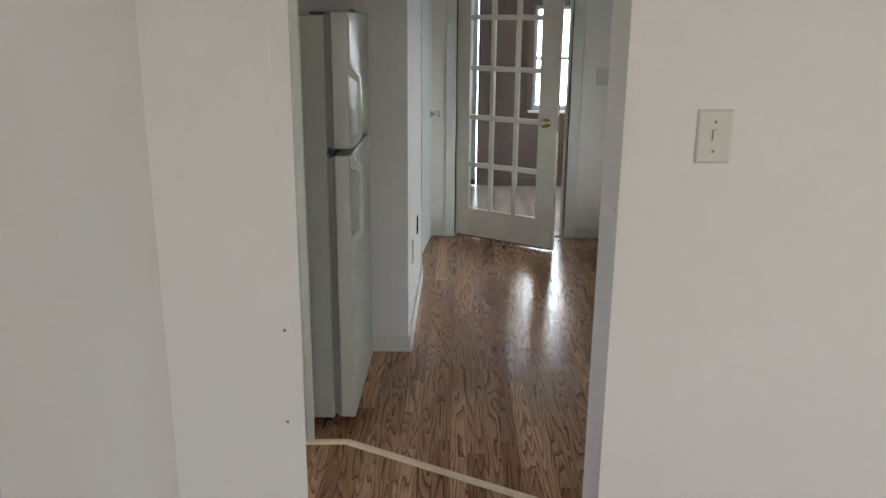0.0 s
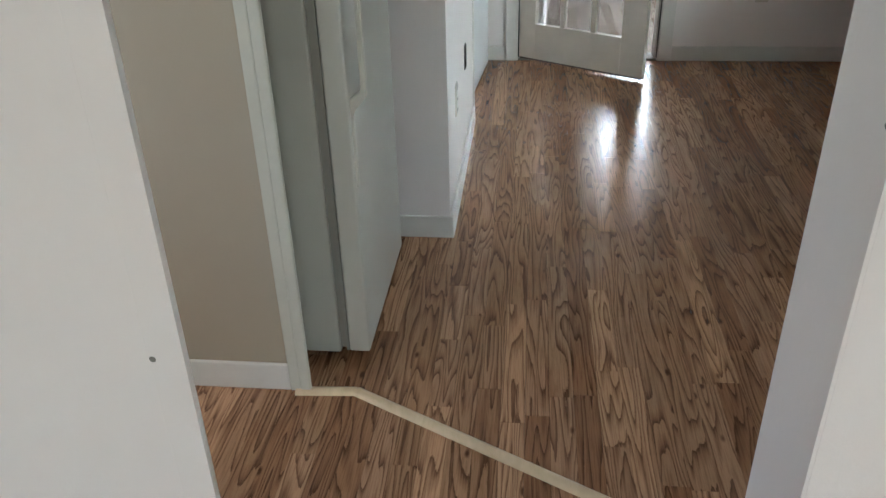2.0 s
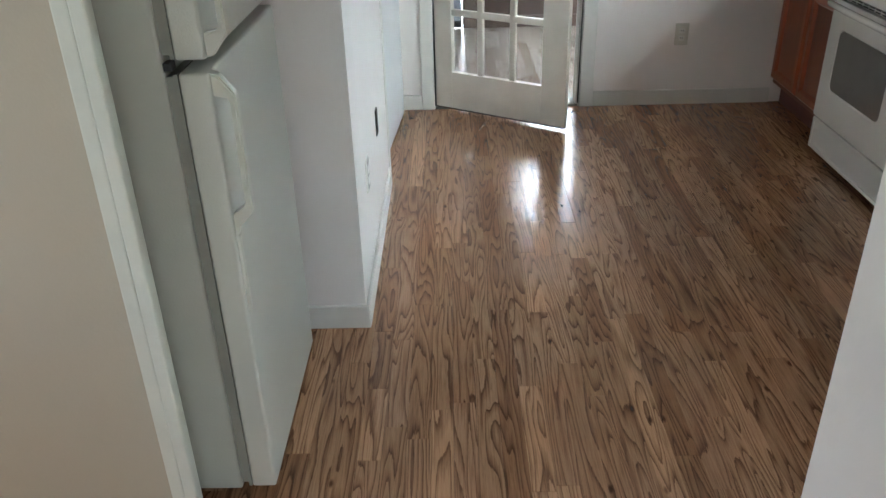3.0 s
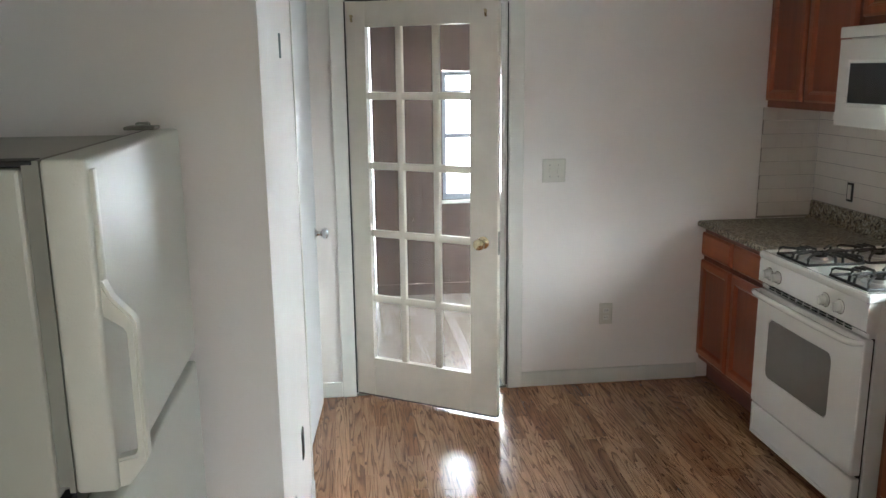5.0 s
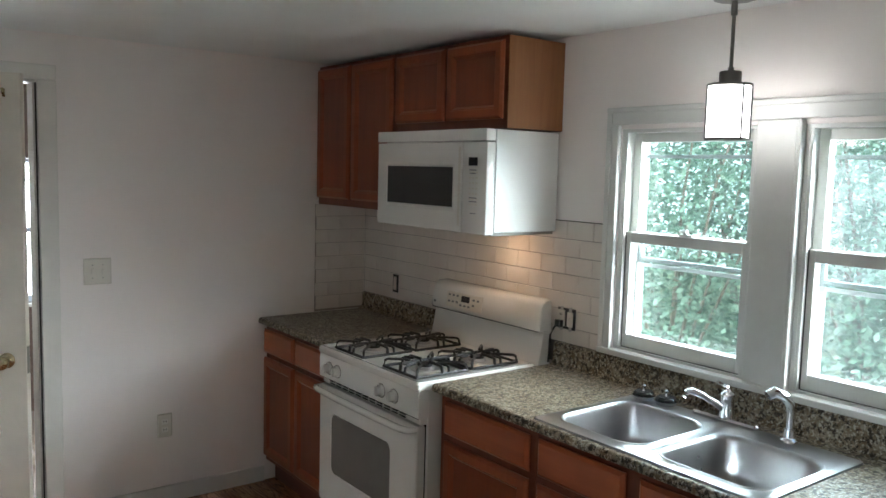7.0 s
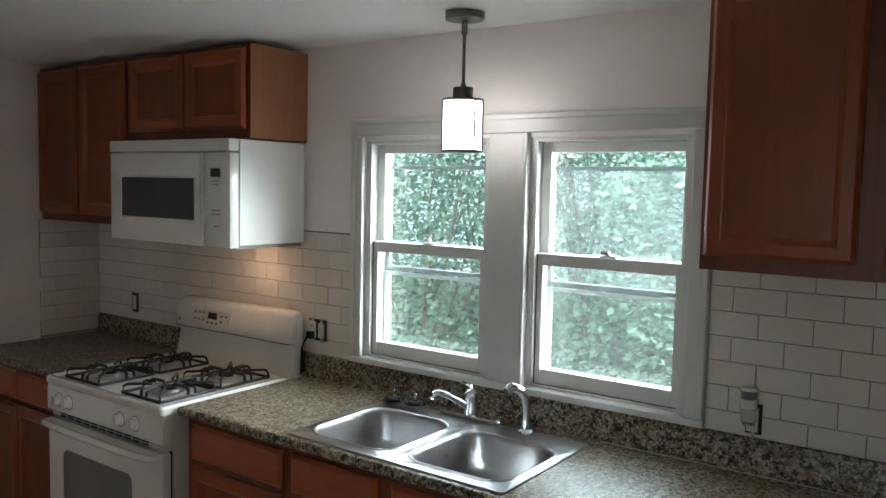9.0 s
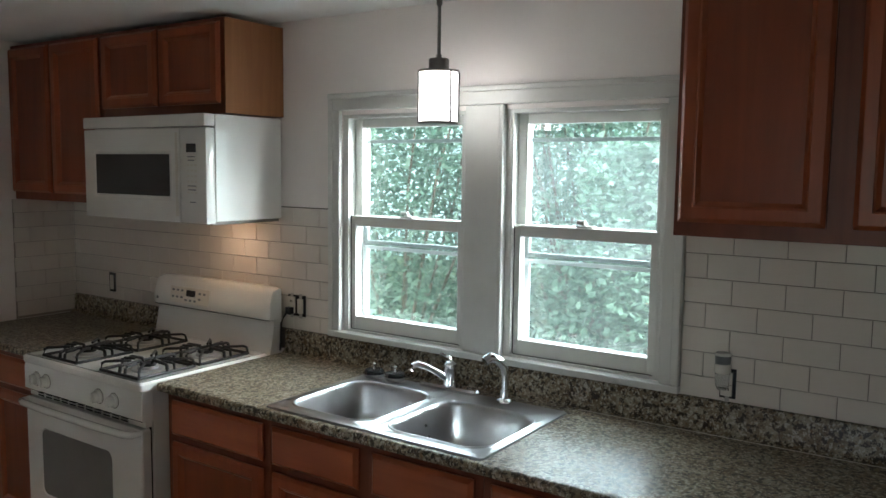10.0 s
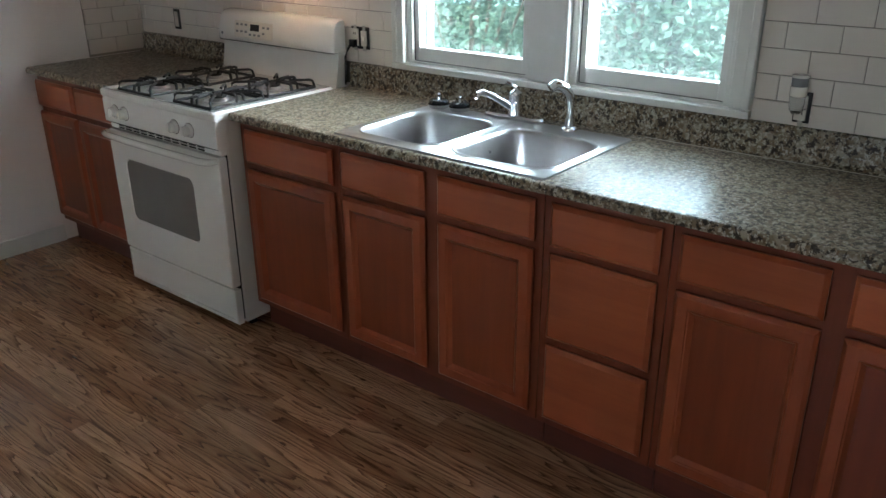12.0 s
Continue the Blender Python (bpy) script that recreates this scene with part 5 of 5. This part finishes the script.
o2 = plate("wall_outlet", EW(-1.612, 1.092), 0.098, 0.088, [("socket", -0.024, 0.002, 0.018, 0.034, 0.014, M_PLATE), ("slot", -0.026, 0.018, 0.0015, 0.005, 0.0148, M_DARKPL), ("slot", -0.017, 0.018, 0.0015, 0.005, 0.0148, M_DARKPL),
           ("plug", -0.022, -0.020, 0.014, 0.014, 0.034, M_DARKPL), ("switch", 0.026, 0.0, 0.013, 0.030, 0.014, M_PLATE), ("strap", 0.026, 0.0, 0.007, 0.050, 0.009, M_NICKEL), ("strap", -0.024, 0.0, 0.007, 0.050, 0.009, M_NICKEL), ("toggle", 0.026, 0.0, 0.004, 0.009, 0.022, M_PLATE)],
           "uncovered outlet and switch with black plug in the tiled wall", "wall outlet", M_DARKPL)
part("cord", tube(bmesh.new(), [(-0.04, -1.585, 1.07), (-0.055, -1.58, 1.05), (-0.06, -1.568, 1.02), (-0.05, -1.556, 0.985), (-0.045, -1.549, 0.94), (-0.045, -1.546, 0.90)], 0.0045, 8), M_DARKPL, o2, "black power cord", smooth=True)
o3 = plate("wall_outlet", EW(-3.354, 1.046), 0.046, 0.088, [("socket", -0.002, 0.016, 0.016, 0.018, 0.012, M_PLATE), ("socket", -0.002, -0.020, 0.016, 0.016, 0.012, M_PLATE), ("strap", 0, 0.0, 0.006, 0.055, 0.0085, M_NICKEL),
           ("slot", -0.008, -0.016, 0.0015, 0.004, 0.0128, M_DARKPL), ("slot", 0.004, -0.016, 0.0015, 0.004, 0.0128, M_DARKPL), ("screw", -0.002, -0.001, 0.003, 0.003, 0.0125, M_DARKPL)], "uncovered outlet with plug-in night light in the tiled wall", "wall outlet", M_DARKPL)
NL = Matrix.Translation((-0.046, -3.346, 1.080))
part("night_light_plug", lathe(bmesh.new(), [(0.0, -0.048), (0.012, -0.046), (0.019, -0.036), (0.0215, 0.0), (0.0215, 0.0015), (0.0, 0.002)], NL, 20), M_CLEAR, o3, "clear plastic plug-in base", smooth=True)
part("night_light", lathe(bmesh.new(), [(0.0, 0.0025), (0.0225, 0.003), (0.0235, 0.006), (0.0235, 0.028), (0.0225, 0.030), (0.0, 0.0305)], NL, 20), M_PLATE, o3, "ivory night light body", smooth=True)
part("night_light_band", lathe(bmesh.new(), [(0.0, 0.031), (0.0215, 0.031), (0.0225, 0.054), (0.0, 0.0545)], NL, 20), M_PRINT, o3, "grey band of the night light", smooth=True)
part("night_light_cap", lathe(bmesh.new(), [(0.0, 0.055), (0.0245, 0.055), (0.0245, 0.059), (0.021, 0.062), (0.0, 0.063)], NL, 20), M_WHITE, o3, "white night light cap", smooth=True)


slot = tagged(thing("door_chime_slot", -2.709, -1.63, 1.765), "narrow dark vertical slot on the closet wall", "wall fitting")
part("slot", boxes((-2.7095, -2.704, -1.637, -1.624, 1.73, 1.80)), M_STORM, slot)
for x, z in ((-2.887, 0.823), (-2.890, 0.579)):
    sc = tagged(thing("wall_scuff", x, -4.0555, z), "small dark nail hole with chipped paint in the wall", "wall mark", "marks on the wall")
    part("chip", lathe(bmesh.new(), [(0.0045, 0), (0.003, 0.001), (0.0, 0.0012)], Matrix.Translation((x, -4.0552, z)) @ pose(0, 0, 0, 90, 0, 0), 8), M_GASKET, sc)
sc = tagged(thing("wall_scuff", -2.114, -4.062, 1.135), "small dark nail hole with chipped paint in the wall", "wall mark", "marks on the wall")
part("chip", lathe(bmesh.new(), [(0.0035, 0), (0.002, 0.001), (0.0, 0.0012)], Matrix.Translation((-2.1135, -4.062, 1.135)) @ pose(0, 0, 0, 0, -90, 0), 8), M_GASKET, sc)

# ---- outside the windows ----
def shed():
    s = tagged(thing("neighbour_house", 9.5, -5.6, -0.5), "pale neighbouring house behind the bushes", "house")
    part("wall", boxes((8.6, 12.5, -9.5, -3.9, -0.5, 2.25)), M_SIDING, s)
    bm = bmesh.new()
    z = -0.4
    while z < 2.2:
        box(bm, 8.575, 8.6, -9.5, -3.9, z, z + 0.115)
        z += 0.125
    part("siding_board", bm, M_SIDING, s)["kind"] = "stuff"
    part("roof", extrude_y(bmesh.new(), [(8.2, 2.2), (10.5, 3.5), (12.9, 2.2), (12.9, 2.08), (8.2, 2.08)], -9.8, -3.6), M_GASKET, s, "grey roof")
    return s


shed()
solid("sky_backdrop", boxes((-4.5, 2.5, 4.0, 4.02, -0.5, 5.0)), M_SKYCARD, "plain white overcast sky outside the back room", "sky", kind="structure")
solid("sky_backdrop", boxes((13.5, 13.6, -22, 16, -0.5, 14.0)), M_SKYCARD_E, "plain pale overcast sky behind the bushes", "sky", kind="structure")
rng = random.Random(5)


def bush(x, y, r, h, n, label):
    s = tagged(thing("bush", x, y, -0.5), label, "bush", "bushes behind the house")
    bm = bmesh.new()
    tips = []
    for k in range(6):
        a, e = rng.uniform(0, math.tau), rng.uniform(0.3, 1.0)
        tip = Vector((x + math.cos(a) * r * 0.8 * (1 - e * 0.3), y + math.sin(a) * r * 0.8, -0.5 + h * (0.45 + 0.5 * e)))
        mid = (Vector((x, y, -0.5)) + tip) / 2 + Vector((rng.uniform(-0.15, 0.15), rng.uniform(-0.15, 0.15), 0.2))
        tube(bm, [(x, y, -0.52), mid, tip], [0.025, 0.012, 0.004], 6)
        tips += [tip, mid]
    part("trunk", bm, M_BARK, s, "brown branches")
    verts, faces = [], []
    for k in range(n):
        a, t = rng.uniform(0, math.tau), rng.random()
        z = -0.5 + h * (0.04 + 0.96 * t ** 0.9)
        rad = r * (0.45 + 0.6 * math.sin(min(1.0, (t * 0.9 + 0.12)) * math.pi) ** 0.5) * rng.uniform(0.15, 1.05) * (0.85 + 0.25 * math.sin(a * 5 + z * 4))
        c = Vector((x + math.cos(a) * rad, y + math.sin(a) * rad, z))
        u = Vector((rng.gauss(0, 1), rng.gauss(0, 1), rng.gauss(-0.2, 0.5))).normalized()
        v = u.cross(Vector((rng.gauss(0, 0.4), rng.gauss(0, 0.4), 1))).normalized()
        l, w = rng.uniform(0.045, 0.095), rng.uniform(0.016, 0.032)
        i = len(verts)
        verts += [c, c + u * l * 0.5 + v * w, c + u * l, c + u * l * 0.5 - v * w]
        faces.append((i, i + 1, i + 2, i + 3))
    me = bpy.data.meshes.new("crown")
    me.from_pydata([tuple(p - BASE[s.name]) for p in verts], [], faces)
    me.materials.append(M_LEAF)
    ob = new("crown", me)
    ob.parent = s
    return s


for i, (x, y, r, h) in enumerate([(3.6, 0.6, 1.3, 4.2), (4.3, -1.0, 1.3, 4.8), (3.4, -1.9, 0.9, 2.4), (4.8, -2.2, 1.2, 3.0), (3.9, -3.2, 1.0, 2.2), (5.4, 0.9, 1.5, 5.2), (5.6, -0.6, 1.3, 5.0), (4.2, 2.0, 1.4, 4.8),
                                  (5.6, -3.4, 1.1, 2.1), (6.2, 2.6, 1.6, 5.4), (7.6, -1.5, 1.6, 6.0), (8.0, 1.2, 1.8, 6.6), (6.8, -4.6, 1.0, 2.0), (9.5, -3.4, 2.0, 7.0), (10.5, -0.2, 2.2, 7.5), (10.0, 3.0, 2.2, 7.5), (11.5, -6.5, 2.0, 6.5)]):
    bush(x, y, r, h, 10000, "leafy green bush outside the kitchen window" if h < 3.2 else "tall leafy green bush outside the kitchen window")


# ---- wall tiles ----
TW, TH, GAP = 0.1515, 0.0755, 0.0018
tile_mesh = {}


def tile_on(parent, f, u0, u1, v0, v1):
    if u1 - u0 < 0.006 or v1 - v0 < 0.006:
        return
    key = (round(u1 - u0, 4), round(v1 - v0, 4), parent.name)
    if key not in tile_mesh:
        bm = slab(bmesh.new(), 0, u1 - u0, 0, v1 - v0, [(0, 0), (0, 0.0045), (0.0014, 0.006)], lambda u, v, d: f(u, v, d) - f(0, 0, 0))
        bmesh.ops.recalc_face_normals(bm, faces=bm.faces)
        me = bpy.data.meshes.new("tile")
        bm.to_mesh(me)
        bm.free()
        me.materials.append(M_TILE)
        tile_mesh[key] = me
    ob = new("tile", tile_mesh[key])
    ob.location = f(u0, v0, 0)
    ob.parent = parent


def tile_field(parent, f, u_left, u_right, zones, phase):
    """Brick-bond rows from the top joint down; u runs leftwards to rightwards in steps of TW."""
    tops = [1.4955 - 0.0735 * k for k in range(8)]
    for k, top in enumerate(tops):
        v1, v0 = top - GAP / 2, top - 0.0735 + GAP / 2
        off = phase if k % 2 == 0 else phase + 0.0733
        u = off - 0.1467 * 60
        while u < u_right:
            a, b = u + GAP / 2, u + 0.1467 - GAP / 2
            for za, zb, lo, hi in zones:
                x0, x1, y0, y1 = max(a, za), min(b, zb), max(v0, lo), min(v1, hi)
                if x1 - x0 > 0.006 and y1 - y0 > 0.006:
                    tile_on(parent, f, x0, x1, y0, y1)
            u += 0.1467


bed = solid("tile_field", boxes((-0.0045, -0.0005, -1.7945, -0.0005, 0.90, 1.4985), (-0.0045, -0.0005, -3.9645, -3.2125, 0.90, 1.4985)), M_GROUT, "white subway tile backsplash with dark joints on the window wall", "tiled backsplash", kind="structure")
tile_field(bed, east(-0.0045), -3.965, 0, [(-1.794, -0.011, 0.9905, 1.4955), (-3.964, -3.213, 0.9905, 1.4955)], -3.352)
bed2 = solid("tile_field", boxes((-0.325, -0.011, -0.0045, -0.0005, 0.896, 1.4885)), M_GROUT2, "white subway tile backsplash on the end wall of the counter", "tiled backsplash", kind="structure")
tile_field(bed2, lambda u, v, d: Vector((u, -0.0045 - d, v)), -0.325, 0, [(-0.325, -0.012, 0.896, 1.4885)], -0.10)

# ---- laminate floor boards ----
rng = random.Random(11)
W0 = 0.064
board_mesh = {}


def board(parent, x0, y0, ln, w=W0):
    ln = max(0.05, ln)
    key = (round(ln, 3), round(w, 3))
    if key not in board_mesh:
        bm = slab(bmesh.new(), 0, w - 0.0006, 0, ln - 0.0006, [(0, -0.0115), (0, -0.0004), (0.0006, 0.0)], lambda u, v, d: Vector((u, v, d)))
        bmesh.ops.recalc_face_normals(bm, faces=bm.faces)
        me = bpy.data.meshes.new("floor_board")
        bm.to_mesh(me)
        bm.free()
        me.materials.append(M_FLOOR)
        board_mesh[key] = me
    ob = new("floor_board", board_mesh[key])
    ob.location = (x0, y0, 0)
    ob.parent = parent


LENS = [0.30, 0.42, 0.55, 0.68, 0.80, 0.95]


def lay(parent, x0, x1, y0, y1, single=True, material=None):
    bm = None if single else bmesh.new()
    vs, fs = [], []
    x = x0
    while x < x1 - 0.004:
        w = min(W0, x1 - x)
        y = y0 - rng.choice([0.0, 0.12, 0.25, 0.37, 0.5])
        while y < y1:
            ln = rng.choice(LENS)
            a, b = max(y, y0), min(y + ln, y1)
            if b - a > 0.02:
                if single:
                    board(parent, x, a, round(b - a, 3), w)
                else:
                    i = len(vs)
                    g = 0.0006
                    vs += [(x, a, 0), (x + w - g, a, 0), (x + w - g, b - g, 0), (x, b - g, 0), (x, a, -0.0115), (x + w - g, a, -0.0115), (x + w - g, b - g, -0.0115), (x, b - g, -0.0115)]
                    fs += [(i, i + 1, i + 2, i + 3), (i, i + 4, i + 5, i + 1), (i + 1, i + 5, i + 6, i + 2), (i + 2, i + 6, i + 7, i + 3), (i + 3, i + 7, i + 4, i)]
            y += ln
        x += W0
    if not single:
        me = bpy.data.meshes.new("floor_boards")
        me.from_pydata(vs, [], fs)
        me.materials.append(material or M_FLOOR)
        ob = new("floor_boards", me)
        ob.parent = parent
        ob["kind"] = "stuff"


kitchen_floor = solid("floor_laminate", boxes((-4.09, -0.001, -3.96, -0.001, -0.0119, -0.0117)), M_UNDER, "brown oak-look laminate floor in narrow strips", "floor", kind="structure")
lay(kitchen_floor, -2.94, -0.55, -3.96, 0.0)
lay(kitchen_floor, -4.09, -2.94, -3.96, -2.24, single=False)
lay(kitchen_floor, -2.81 - 0.99, -2.94, -2.12, 0.0, single=False)
lay(kitchen_floor, -0.55, -0.001, -3.96, 0.0, single=False)
back_floor = solid("floor_laminate", boxes((-3.27, 0.39, 0.001, 1.969, -0.0119, -0.0117)), M_UNDER, "oak-look laminate floor of the back room, sky sheen in its colour", "floor", kind="structure")
lay(back_floor, -3.27, 0.39, 0.001, 1.969, single=False, material=M_FLOOR_SHEEN)
liv_floor = solid("floor_laminate", boxes((-4.29, 0.39, -8.99, -3.961, -0.0119, -0.0117)), M_UNDER, "brown laminate floor of the living room", "floor", kind="structure")
lay(liv_floor, -3.3, 0.39, -8.99, -3.961, single=False)
